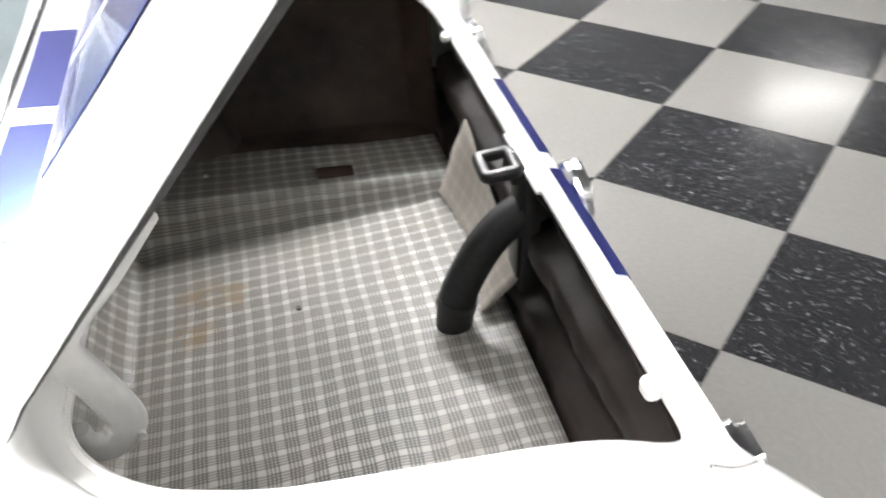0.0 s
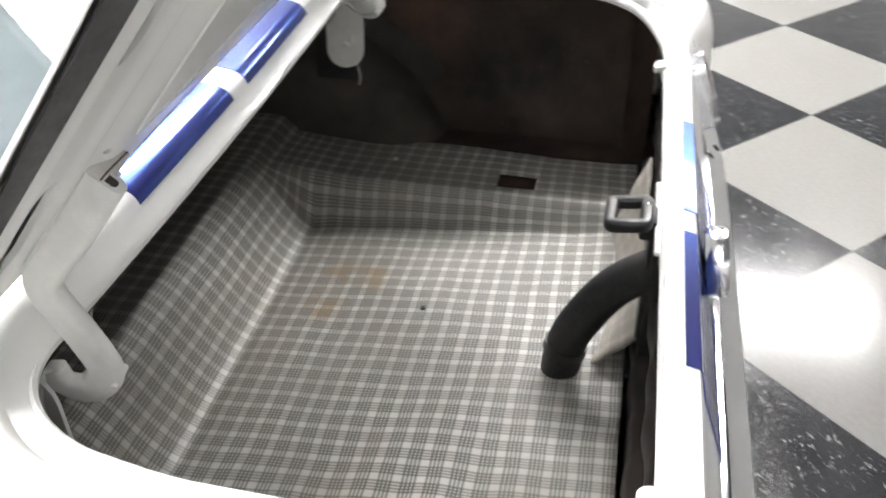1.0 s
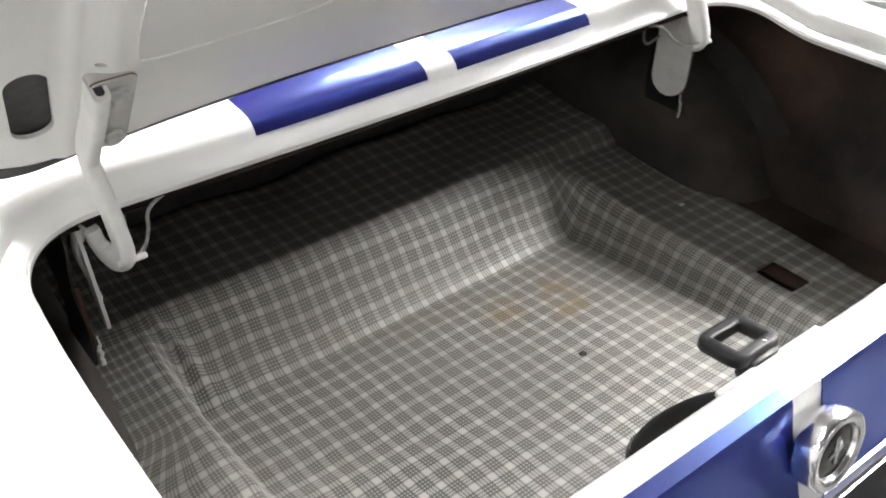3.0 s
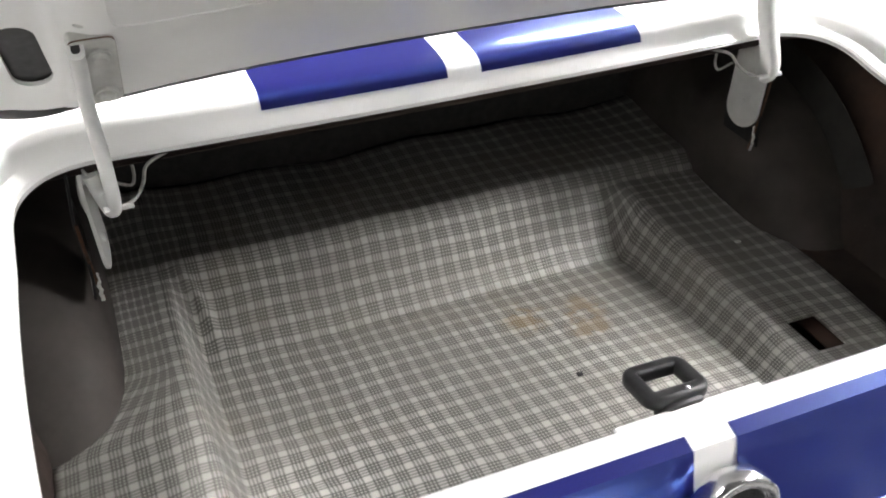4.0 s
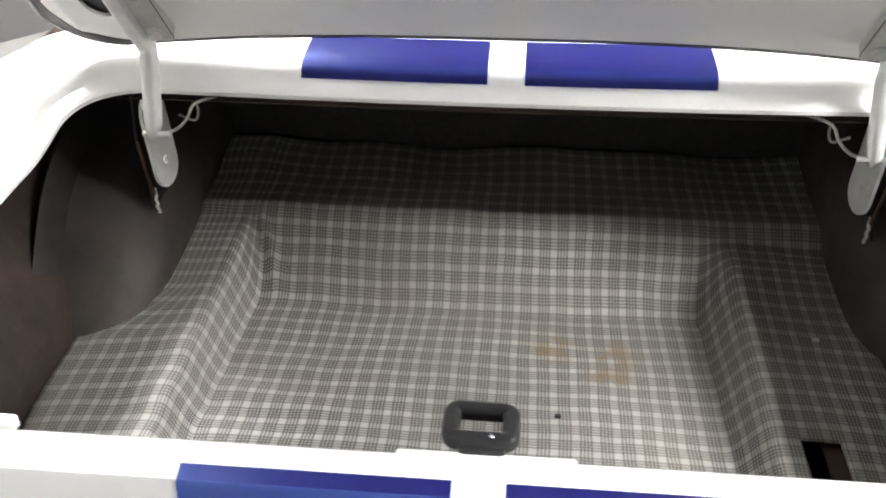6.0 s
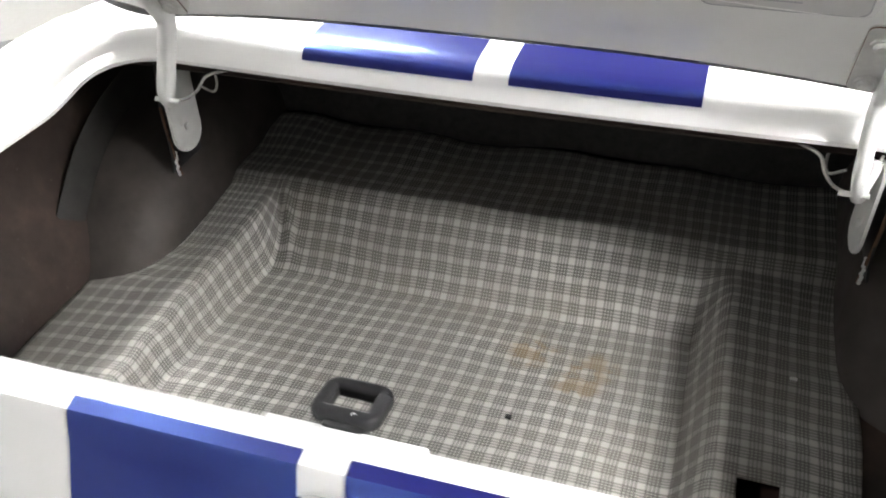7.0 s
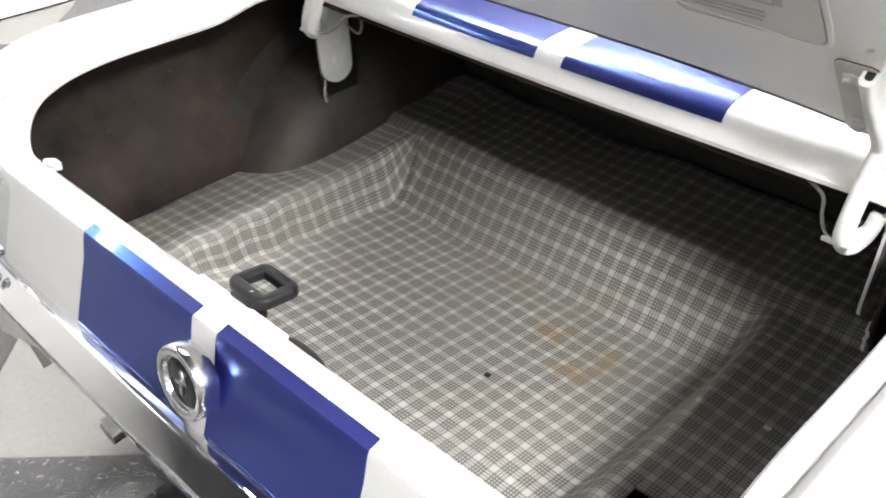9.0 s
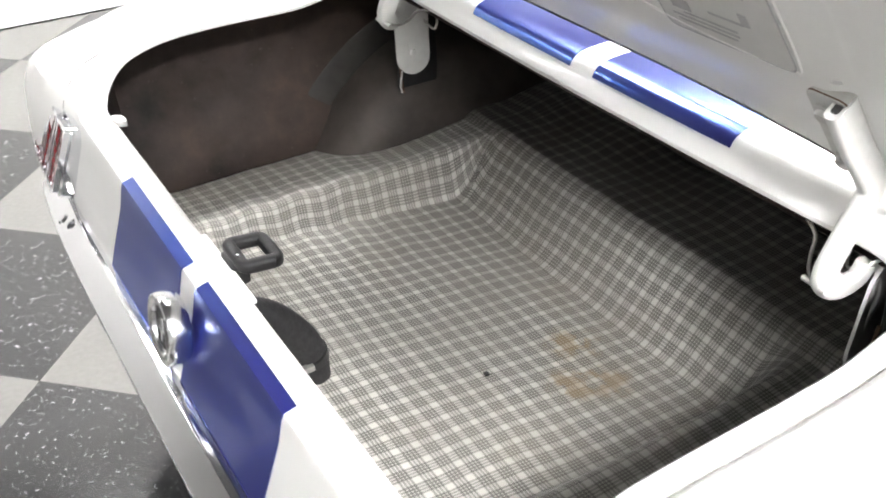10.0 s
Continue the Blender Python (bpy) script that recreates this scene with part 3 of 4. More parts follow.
cpart("boot_floor", box((1.58, 1.22, 0.01), (0, 0.58, 0.452)), LINER, "dark metal boot floor under the mat")
# the divider's black stands in for the deep shade at the back
board = [[(x, 1.062 + 0.010 * math.sin(x * 9) * (1 - t) + 0.02 * t, lerp(0.46, 0.945, t)) for x in np.linspace(-0.8, 0.8, 25)] for t in np.linspace(0, 1, 6)]
cpart("seat_divider", thick(board, 0.006), DIVIDER_SHADE, "rear seat divider, made black for the shade at the boot's back")
cpart("deck_underside", thick([[(x, y, z - 0.085 * smooth_step(0.56, 0.80, abs(x)) * smooth_step(0.64, 0.72, y)) for x in np.linspace(-0.80, 0.80, 25)] for y, z in ((0.645, 0.907), (0.67, 0.92), (0.75, 0.93), (0.95, 0.938), (1.10, 0.942))], 0.003), LINER, "dark underside of the deck")
# inner tail panel with ribs
TAIL = ((0.040, 0.790), (0.016, 0.778), (0.002, 0.755), (-0.004, 0.712), (0.006, 0.700), (0.030, 0.690), (0.036, 0.680), (0.036, 0.655), (0.028, 0.640), (0.012, 0.630), (0.010, 0.600), (0.018, 0.588), (0.044, 0.574), (0.050, 0.560), (0.052, 0.460))
rows = [[(x, y + 0.0025 * math.cos(x * 23) + 0.002 * math.sin(x * 61), z) for x in np.linspace(-0.7, 0.7, 71)] for y, z in TAIL]
cpart("inner_tail_panel", thick(rows, 0.003), TAIL_STEEL, "dark ribbed inside of the tail panel")
cpart("lip_pad", box((0.19, 0.020, 0.008), (0.005, 0.040, 0.8065), 0.0035), WHITE, "raised white pad at the latch")
for s in (-1, 1):
    tab_rows = flat_bar(0.032, 0.022, 0.45, 6)
    cpart("lid_stop", plate([[(s * 0.520 + u, 0.049 + v) for u, v in tab_rows]], 0.010, lambda u, v, w: Vector((u, v, 0.8165 + w - 0.25 * (v - 0.049)))), WHITE, "painted lid stop tab on the lip")

# latch and its support
ring = [Vector((u - 0.002, 0.086 + v - 0.02 * u, 0.812 - 0.12 * v)) for u, v in flat_bar(0.064, 0.050, 0.16, 4)]
latch = cpart("latch_striker", sweep(ring + [ring[0]], flat_bar(0.019, 0.0185, 0.35, 4), side=(0, 0, 1), n=1, ends=False), BLACK, "black steel latch striker loop", smooth=60)
cpart("latch_neck", box((0.052, 0.026, 0.034), (0.0, 0.058, 0.799), 0.007), BLACK, "black neck under the striker")
post = box((0.066, 0.030, 0.262), (0.0, 0.033, 0.666), 0.008)
box((0.050, 0.010, 0.20), (0.0, 0.050, 0.69), 0.004, bm=post)
box((0.090, 0.040, 0.014), (0.0, 0.044, 0.541), 0.004, bm=post)
cpart("latch_bracket", post, BLACK, "black latch support post")
cpart("screw", lathe([(0.0, 0.003), (0.003, 0.002), (0.0045, 0.0)], 10, "Z", (0.010, 0.060, 0.8225)), SATIN, parent=None)

# filler pipe
pipe = cpart("filler_pipe", sweep([(0.004, -0.01, 0.742), (0.0, 0.04, 0.72), (-0.008, 0.09, 0.688), (-0.020, 0.132, 0.634), (-0.029, 0.156, 0.58), (-0.031, 0.162, 0.50)], round_bar(0.031, 20)), RUBBER, "black rubber fuel filler hose")
cpart("clamp", sweep([(-0.0285, 0.155, 0.582), (-0.0292, 0.158, 0.568)], round_bar(0.0345, 20), n=1), BLACK, "black hose clamp")
cpart("clamp_screw", box((0.012, 0.02, 0.01), (0.004, 0.143, 0.577), 0.002), STEEL)

# ---- boot lid ----
LS, LN = Vector((0, -0.615, 0.7885)), Vector((0, 0.7885, 0.615))
LID0 = Vector((0, 0.62, 1.033))


def on_lid(u, s, w=0.0):
    return Vector((u, 0, 0)) + LID0 + LS * s + LN * w


def lid_loop(a, s0, s1, r0, r1, bow=0.04, n=10):
    """A rounded outline of half width a from s0 to s1, its lower edge bowed."""
    out = []
    for cx, cy, r, start in ((a - r0, s0 + r0, r0, -90), (a - r1, s1 - r1, r1, 0), (-a + r1, s1 - r1, r1, 90), (-a + r0, s0 + r0, r0, 180)):
        for i in range(n + 1):
            t = radians(start + 90 * i / n)
            out.append((cx + r * math.cos(t), cy + r * math.sin(t)))
    # subdivide the long lower edge so that it can bow
    x0, x1 = out[-1][0], out[0][0]
    out += [(lerp(x0, x1, i / 16), s0) for i in range(1, 16)]
    return [(x, y + bow * (1 - min(1, abs(x / (a - r0)) ** 3)) * smooth_step(s0 + 0.3, s0, y)) for x, y in out]


def skin(u):
    return 0.039 - 0.003 * (u / 0.7) ** 2


def rim(s):
    """Height of the lid's hem: the lower edge curls in."""
    return 0.035 - 0.018 * smooth_step(0.10, -0.05, s)


def side_step(u):
    """The sides of the inner panel lie deeper than its middle."""
    return 0.018 * smooth_step(0.500, 0.560, abs(u)) - 0.001 * smooth_step(0.635, 0.665, abs(u)) - 0.005 * math.exp(-(((abs(u) - 0.640) / 0.012) ** 2)) - 0.004 * math.exp(-(((abs(u) - 0.548) / 0.008) ** 2))


def inner_at(u, s):
    """The inner panel also falls away towards the lid's lower edge."""
    return max(side_step(u), 0.013 * smooth_step(0.12, 0.005, s))


outer = lid_loop(0.696, -0.082, 0.60, 0.11, 0.08, 0.046)
rows = [[on_lid(u * k, 0.26 + (t - 0.26) * k, lerp(rim(t), skin(u), c)) for u, t in outer] for k, c in ((1, 0), (0.995, 0.5), (0.98, 1), (0.9, 1), (0.75, 1), (0.55, 1), (0.35, 1), (0.15, 1), (0.02, 1))]
lid = cpart("boot_lid", thick(rows, 0.0015, True), WHITE, "white boot lid propped open on its hinges", smooth=60)
LIDC = Vector(car.location)


def lpart(name, bm, material, label="", smooth=40):
    bmesh.ops.translate(bm, vec=-LIDC, verts=bm.verts)
    return part(name, bm, material, lid, label, smooth)


inner = lid_loop(0.666, -0.070, 0.575, 0.10, 0.06, 0.046)
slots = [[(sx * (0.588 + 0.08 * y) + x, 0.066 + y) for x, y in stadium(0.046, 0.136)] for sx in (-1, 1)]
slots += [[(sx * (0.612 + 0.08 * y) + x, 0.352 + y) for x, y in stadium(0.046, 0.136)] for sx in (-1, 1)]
holes = [[(sx * 0.522 + 0.006 * math.cos(a), 0.138 + 0.004 * math.sin(a)) for a in np.linspace(0, 2 * math.pi, 10)[:-1]] for sx in (-1, 1)]
cuts = [s * c for s in (-1, 1) for c in (0.500, 0.512, 0.524, 0.536, 0.542, 0.548, 0.554, 0.56, 0.57, 0.618, 0.628, 0.634, 0.640, 0.646, 0.652, 0.66)]
lpart("inner_panel", plate([inner] + slots + holes, 0.006, lambda u, s, w: on_lid(u, s, inner_at(u, s) - w), cuts, (-0.02, 0.0, 0.015, 0.03, 0.045, 0.06, 0.075, 0.09, 0.105, 0.12)), INNER, "pale grey-white inner panel of the lid", 35)
# a dark plate under each hole gives the shade of its depth
for sx in (-1, 1):
    lpart("hole_shadow", plate([[(sx * 0.522 + x, 0.138 + y) for x, y in stadium(0.016, 0.018)]], 0.001, lambda u, s, w: on_lid(u, s, 0.012 + w)), SEAL, "dark plate for the shade in the drain hole")
bead = [on_lid(x, t, -0.0005) for x, t in ((-0.2, 0.17), (-0.30, 0.147), (-0.40, 0.137), (-0.47, 0.136), (-0.488, 0.16), (-0.487, 0.3), (-0.48, 0.46), (-0.45, 0.49), (0.0, 0.50))]
for sx in (-1, 1):
    lpart("pressed_bead", sweep([Vector((-sx * p.x, p.y, p.z)) for p in bead], flat_bar(0.0035, 0.0012, 0.5), side=tuple(LN)), INNER)
seal_rows = []
for c in (0, 0.3, 0.7, 1.0):
    row = []
    for u, t in lid_loop(lerp(0.6655, 0.684, c), lerp(-0.070, -0.079, c), lerp(0.574, 0.59, c), 0.10, lerp(0.06, 0.07, c), 0.046):
        row.append(on_lid(u, t, lerp(inner_at(u, t) + 0.002, rim(t) - 0.001, c)))
    seal_rows.append(row)
lpart("weatherstrip", thick(seal_rows, 0.003, True), SEAL, "dark rubber weatherstrip round the lid", 60)
# dark plates behind the slots stand in for the shade inside the lid
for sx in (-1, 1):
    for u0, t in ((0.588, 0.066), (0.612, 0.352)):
        lpart("slot_cavity", plate([[(sx * u0 + x, t + y) for x, y in stadium(0.066, 0.16)]], 0.001, lambda u, s, w: on_lid(u, s, 0.0285 + w)), SEAL, "dark plate standing in for the shade behind the slot")
for s in (-1, 1):
    rows = [[on_lid(x, t, skin(x) + 0.0015) for x in np.linspace(s * GAP, s * WIDE, 6)] for t in np.linspace(-0.02, 0.583, 3)]
    lpart("stripe", thick(rows, 0.001), BLUE, "glossy blue racing stripe on the lid")
# instruction decal on the inner panel
dec = plate([[(0.385 + x, 0.235 + y) for x, y in flat_bar(0.19, 0.20, 0.08, 4)]], 0.0006, lambda u, s, w: on_lid(u, s, -0.0006 - w))
decal = lpart("instruction_decal", dec, DECAL, "worn printed instruction decal", 0)
edge = plate([[(0.385 + x, 0.235 + y) for x, y in flat_bar(0.192, 0.202, 0.08, 4)], [(0.385 + x, 0.235 + y) for x, y in flat_bar(0.1885, 0.1985, 0.08, 4)]], 0.0004, lambda u, s, w: on_lid(u, s, -0.0014 - w))
bmesh.ops.translate(edge, vec=-LIDC, verts=edge.verts)
part("print_border", edge, INK, decal, "", 0)
ink = bmesh.new()
for i, (u, s, w, h) in enumerate(((0.36, 0.155, 0.09, 0.003), (0.36, 0.163, 0.10, 0.003), (0.37, 0.171, 0.08, 0.003), (0.33, 0.185, 0.03, 0.018), (0.40, 0.19, 0.05, 0.004), (0.43, 0.20, 0.012, 0.02),
                                  (0.35, 0.22, 0.05, 0.006), (0.33, 0.25, 0.03, 0.03), (0.42, 0.24, 0.05, 0.004), (0.44, 0.26, 0.004, 0.03), (0.38, 0.29, 0.13, 0.003), (0.38, 0.298, 0.12, 0.003), (0.38, 0.306, 0.13, 0.003))):
    rotm = Matrix((Vector((1, 0, 0)), LS, LN)).transposed()
    box((w, h, 0.0005), on_lid(u, s, -0.0012), rot=rotm, bm=ink)
bmesh.ops.translate(ink, vec=-LIDC, verts=ink.verts)
part("print_bar", ink, INK, decal, "faded grey printed lines", 0)


# ---- hinges ----
def hinge(s):
    x = s * 0.535
    # fixed plate hanging from the deck
    h = cpart("hinge", plate([[(u, v + 0.83) for u, v in stadium(0.074, 0.17)]], 0.005,
                             lambda u, v, w: Vector((s * (0.560 - 0.12 * u + 0.05 * (v - 0.83)) + s * w, 0.668 + 0.99 * u, v - 0.005))), HINGE, "white-painted boot lid hinge, paint chipped")

    def hp(name, bm, material, label=""):
        bmesh.ops.translate(bm, vec=-Vector(car.location), verts=bm.verts)
        return part(name, bm, material, h, label)

    hp("rivet", lathe([(0.0, -s * 0.004), (0.006, -s * 0.003), (0.008, s * 0.004)], 12, "X", (s * 0.553, 0.667, 0.788)), HINGE)
    hp("arm", sweep([on_lid(s * 0.530, 0.118, -0.006), on_lid(s * 0.531, 0.05, -0.008), on_lid(s * 0.532, 0.0, -0.006), (s * 0.532, 0.633, 1.003), (s * 0.531, 0.631, 0.980), (s * 0.529, 0.617, 0.950), (s * 0.528, 0.602, 0.916),
                     (s * 0.528, 0.595, 0.893), (s * 0.531, 0.603, 0.877), (s * 0.538, 0.619, 0.873), (s * 0.545, 0.633, 0.884), (s * 0.549, 0.638, 0.906)],
                    lambda t: flat_bar(0.019, 0.038 - 0.010 * smooth_step(0.7, 0.95, t), 0.42, 4), side=(1, 0, 0), n=6), HINGE, "white-painted gooseneck arm")
    # the arm's end is solid; a dark patch paints the hollow's shade on it
    hp("arm_end", sweep([on_lid(s * 0.530, 0.1185, -0.006), on_lid(s * 0.530, 0.1187, -0.006)], flat_bar(0.010, 0.022, 0.4, 4), side=(1, 0, 0), n=1), SEAL, "dark patch on the arm's end for the shade of its hollow")
    pad = plate([[(s * 0.512 + u, 0.048 + v) for u, v in flat_bar(0.052, 0.15, 0.2, 4)]], 0.020, lambda u, v, w: on_lid(u, v, -0.006 - w))
    hp("mounting_pad", pad, PAD, "grey-white hinge mounting plate")
    # a slightly larger dark plate: rusty edge and painted shade of the gap
    hp("pad_edge", plate([[(s * 0.512 + u, 0.048 + v) for u, v in flat_bar(0.0530, 0.1510, 0.2, 4)]], 0.0018, lambda u, v, w: on_lid(u, v, -0.0045 - w)), RUST, "rusty edge round the plate, dark for the gap's shade too")
    for t in (0.0, 0.092):
        c = on_lid(s * 0.506, t, -0.008)
        b = lathe([(0.0, 0.008), (0.0085, 0.0085), (0.010, 0.007), (0.0105, 0.003), (0.0140, 0.0022), (0.0145, -0.001)], 8)
        bmesh.ops.transform(b, matrix=Matrix.Translation(c) @ (-LN).to_track_quat("Z", "Y").to_matrix().to_4x4(), verts=b.verts)
        hp("bolt", b, PAD)
    hp("clip_rod", sweep([(s * 0.505, 0.590, 0.876), (s * 0.543, 0.582, 0.881)], round_bar(0.0042, 10), n=1), HINGE, "bare end of the torsion rod")
    hp("spring_wire", sweep([(s * 0.520, 0.675, 0.866), (s * 0.500, 0.685, 0.852), (s * 0.493, 0.69, 0.865), (s * 0.492, 0.69, 0.90), (s * 0.47, 0.70, 0.915), (s * 0.2, 0.72, 0.925)], round_bar(0.0024, 8)), WIRE, "bent torsion wire")
    hp("strap", sweep([(s * 0.545, 0.640, 0.872), (s * 0.553, 0.645, 0.897), (s * 0.565, 0.652, 0.893), (s * 0.568, 0.655, 0.865), (s * 0.562, 0.655, 0.83), (s * 0.556, 0.655, 0.792)],
                      lambda t: flat_bar(0.006, 0.024 * (1 - t) ** 0.6 + 0.003, 0.4, 3), side=(1, 0, 0)), HINGE, "curled strap with flaking paint")
    hp("clip_wire", sweep([(s * 0.540, 0.583, 0.880), (s * 0.520, 0.592, 0.876), (s * 0.500, 0.606, 0.876), (s * 0.486, 0.622, 0.887), (s * 0.477, 0.636, 0.904), (s * 0.45, 0.65, 0.911), (s * 0.40, 0.67, 0.915)],
                          round_bar(0.0026, 8)), WIRE, "bent retaining wire")
    flake = [(s * (0.574 + 0.0012 * math.sin(9 * k)), 0.648 + 0.002 * math.cos(7 * k), 0.742 - 0.007 * k) for k in range(8)]
    hp("flaking_strip", sweep(flake, lambda t: flat_bar(0.004 + 0.003 * math.sin(25 * t) ** 2, 0.002, 0.4, 2), side=(1, 0, 0), n=3), HINGE, "flake of old white paint hanging loose")
    rows = [[(s * (0.585 + 0.003 * math.sin(z * 40)), y, z) for y in (0.645, 0.66, 0.74)] for z in np.linspace(0.70, 0.91, 8)]
    hp("bracket", thick(rows, 0.004), BLACK, "dark hinge bracket")
    hp("rusty_edge", sweep([(s * 0.583, 0.643, 0.83), (s * 0.581, 0.645, 0.79), (s * 0.577, 0.648, 0.74), (s * 0.572, 0.652, 0.694)], flat_bar(0.005, 0.003)), RUST, "chipped, rusty bracket edge")


hinge(-1)
hinge(1)

# ---- tail: cap, lamps, bumper ----
def scallop(r, h, depth, n=128, lobes=8):
    """A ring with hollow flutes between rounded lobes."""
    out = []
    for a in np.linspace(0, 2 * math.pi, n + 1)[:-1]:
        k = r * (1 - depth * (0.5 + 0.5 * math.cos(lobes * a)) ** 0.7)
        out.append((k * math.cos(a), k * math.sin(a), h))
    return out


rows = [scallop(0.044, 0.0, 0.0), scallop(0.0490, 0.003, 0.02), scallop(0.0530, 0.010, 0.035), scallop(0.0535, 0.024, 0.035), scallop(0.0528, 0.029, 0.02), scallop(0.0505, 0.0325, 0.0),
        scallop(0.0475, 0.0335, 0.0), scallop(0.0400, 0.0320, 0.0), scallop(0.0380, 0.0312, 0.0), scallop(0.0365, 0.0265, 0.0), scallop(0.034, 0.026, 0.0)]
capb = sheet(rows, True)
bmesh.ops.recalc_face_normals(capb, faces=capb.faces)
CAPM = Matrix.Translation((0.006, -0.030, 0.739)) @ pose(0, 0, 0, 82, 0, 0)
bmesh.ops.transform(capb, matrix=CAPM, verts=capb.verts)
cap = cpart("fuel_cap", capb, SATIN, "chromed scalloped fuel filler cap", smooth=50)
disc = lathe([(0.0, 0.028), (0.025, 0.0275), (0.0355, 0.0262)], 40)
bmesh.ops.transform(disc, matrix=CAPM, verts=disc.verts)
bmesh.ops.translate(disc, vec=-LIDC, verts=disc.verts)
part("badge_disc", disc, BADGE, cap, "black enamel disc")
em = box((0.006, 0.036, 0.003), (0, 0, 0.0285), 0.001)
box((0.005, 0.014, 0.003), (0.004, 0.013, 0.0285), 0.001, rot=Euler((0, 0, 0.5)).to_matrix(), bm=em)
box((0.026, 0.005, 0.003), (-0.001, 0.0, 0.0285), 0.001, rot=Euler((0, 0, 0.25)).to_matrix(), bm=em)
bmesh.ops.transform(em, matrix=CAPM, verts=em.verts)
bmesh.ops.translate(em, vec=-LIDC, verts=em.verts)
part("emblem", em, CHROME, cap, "small bright emblem shape")


def tail_lamp(s):
    """Three upright red lenses in chromed bezels, leaning with the panel."""
    m = Matrix.Translation((s * 0.672, -0.044, 0.733)) @ pose(0, 0, 0, 67, 0, s * 3)
    b = plate([[(x, y) for x, y in flat_bar(0.222, 0.138, 0.12, 4)]], 0.03, lambda u, v, w: m @ Vector((u, v, w)))
    lamp = cpart("tail_lamp", b, CHROME, "chromed tail lamp with three upright red lenses")

    def lamp_part(name, bm, material, label=""):
        bmesh.ops.transform(bm, matrix=m, verts=bm.verts)
        bmesh.ops.translate(bm, vec=-LIDC, verts=bm.verts)
        part(name, bm, material, lamp, label)

    for k in (-1, 0, 1):
        lamp_part("bezel", plate([[(x + k * 0.070, y) for x, y in flat_bar(0.060, 0.128, 0.15, 3)], [(x + k * 0.070, y) for x, y in flat_bar(0.046, 0.112, 0.12, 3)]], 0.014,
                                 lambda u, v, w: Vector((u, v, 0.013 + w))), CHROME, "bright lens surround")
        lens = bmesh.new()
        for i in range(6):
            box((0.046, 0.0188, 0.008), (k * 0.070, -0.0465 + 0.0186 * i, 0.004), 0.003, bm=lens)
        lamp_part("lens", lens, RED_LENS, "red ribbed lens")


tail_lamp(-1)
tail_lamp(1)
BUMP = [(-0.040, 0.630), (-0.0410, 0.6445), (-0.0425, 0.6464), (-0.0435, 0.6466), (-0.0650, 0.6466), (-0.0660, 0.6465), (-0.0675, 0.6461), (-0.0690, 0.6450), (-0.0700, 0.64425), (-0.1000, 0.6223), (-0.1010, 0.6215), (-0.1024, 0.6200), (-0.1032, 0.6175), (-0.1025, 0.608), (-0.0980, 0.596), (-0.091, 0.573), (-0.080, 0.553)]
rows = []
for y, z in BUMP:
    row = []
    for t in np.linspace(-1, 1, 61):
        a = abs(t)
        x = 0.80 * t + 0.02 * t * (-y - 0.066) * 10
        yy = y + 0.030 * a**4 + (0.25 * max(0, (a - 0.93) / 0.07) ** 1.5)
        row.append((x, yy, z - 0.004 * a * a))
    rows.append(row)
bumper = cpart("bumper", thick(rows, 0.003), bumper_chrome(), "chromed rear bumper", smooth=30)
for s in (-1, 1):
    b = lathe([(0.0, 0.006), (0.007, 0.005), (0.011, 0.0)], 14)
    bmesh.ops.transform(b, matrix=Matrix.Translation((s * 0.545, -0.082, 0.6395)) @ pose(0, 0, 0, 32, 0, 0), verts=b.verts)
    bmesh.ops.translate(b, vec=-LIDC, verts=b.verts)
    part("bolt", b, CHROME, bumper)
    cpart("exhaust_tip", sweep([(s * 0.47, 0.10, 0.30), (s * 0.47, -0.01, 0.285)], round_bar(0.027, 16), n=1), CHROME, "chromed exhaust tip")

# ---- loose mat ----
def mat_bounds(y):
    left = lerp(-0.690, -0.572, smooth_step(0.47, 0.62, y)) + 0.008 * smooth_step(0.42, 0.25, y) - 0.02 * smooth_step(0.88, 1.04, y)
    right = 0.597 + 0.012 * smooth_step(0.7, 0.95, y) - 0.012 * smooth_step(0.3, 0.15, y) + 0.004 * math.sin(y * 17)
    return left, right


def mat_height(x, y):
    """Floor of the well, the slope up to the rear shelf, and the raised sides."""
    well = 0.475 + 0.11 * (0.70 - y) if y < 0.70 else 0.475 + 0.135 * smooth_step(0.685, 0.835, y)
    to_left = smooth_step(-0.440, -0.482, x)
    to_right = smooth_step(0.350, 0.408, x) ** 0.8
    rise = 0.036 * smooth_step(0.58, 1.0, y)
    left = (0.578 + rise - 0.14 * max(0.0, -0.50 - x) * smooth_step(1.0, 0.6, y)) * to_left + well * (1 - to_left)
    right = (0.569 + rise - 0.06 * max(0.0, x - 0.42)) * to_right + well * (1 - to_right)
    z = max(well, left if x < 0 else right)
    z += (0.008 + 0.005 * math.sin(x * 11) + 0.004 * math.sin(x * 23 + 1)) * smooth_step(0.90, 1.03, y)
    n = noise.noise(Vector((x * 6, y * 6, 1.7))) * 0.0035 + noise.noise(Vector((x * 17, y * 14, 4.1))) * 0.0016
    ripple = 0.003 * math.sin((y + 0.25 * x) * 62) * smooth_step(0.25, 0.0, abs(x + 0.42)) * smooth_step(0.68, 0.4, y)
    fold = 0.014 * math.exp(-(((x + 0.43 + 0.45 * (y - 0.76)) / 0.011) ** 2) - ((y - 0.765) / 0.045) ** 2)
    return z + n + ripple + fold


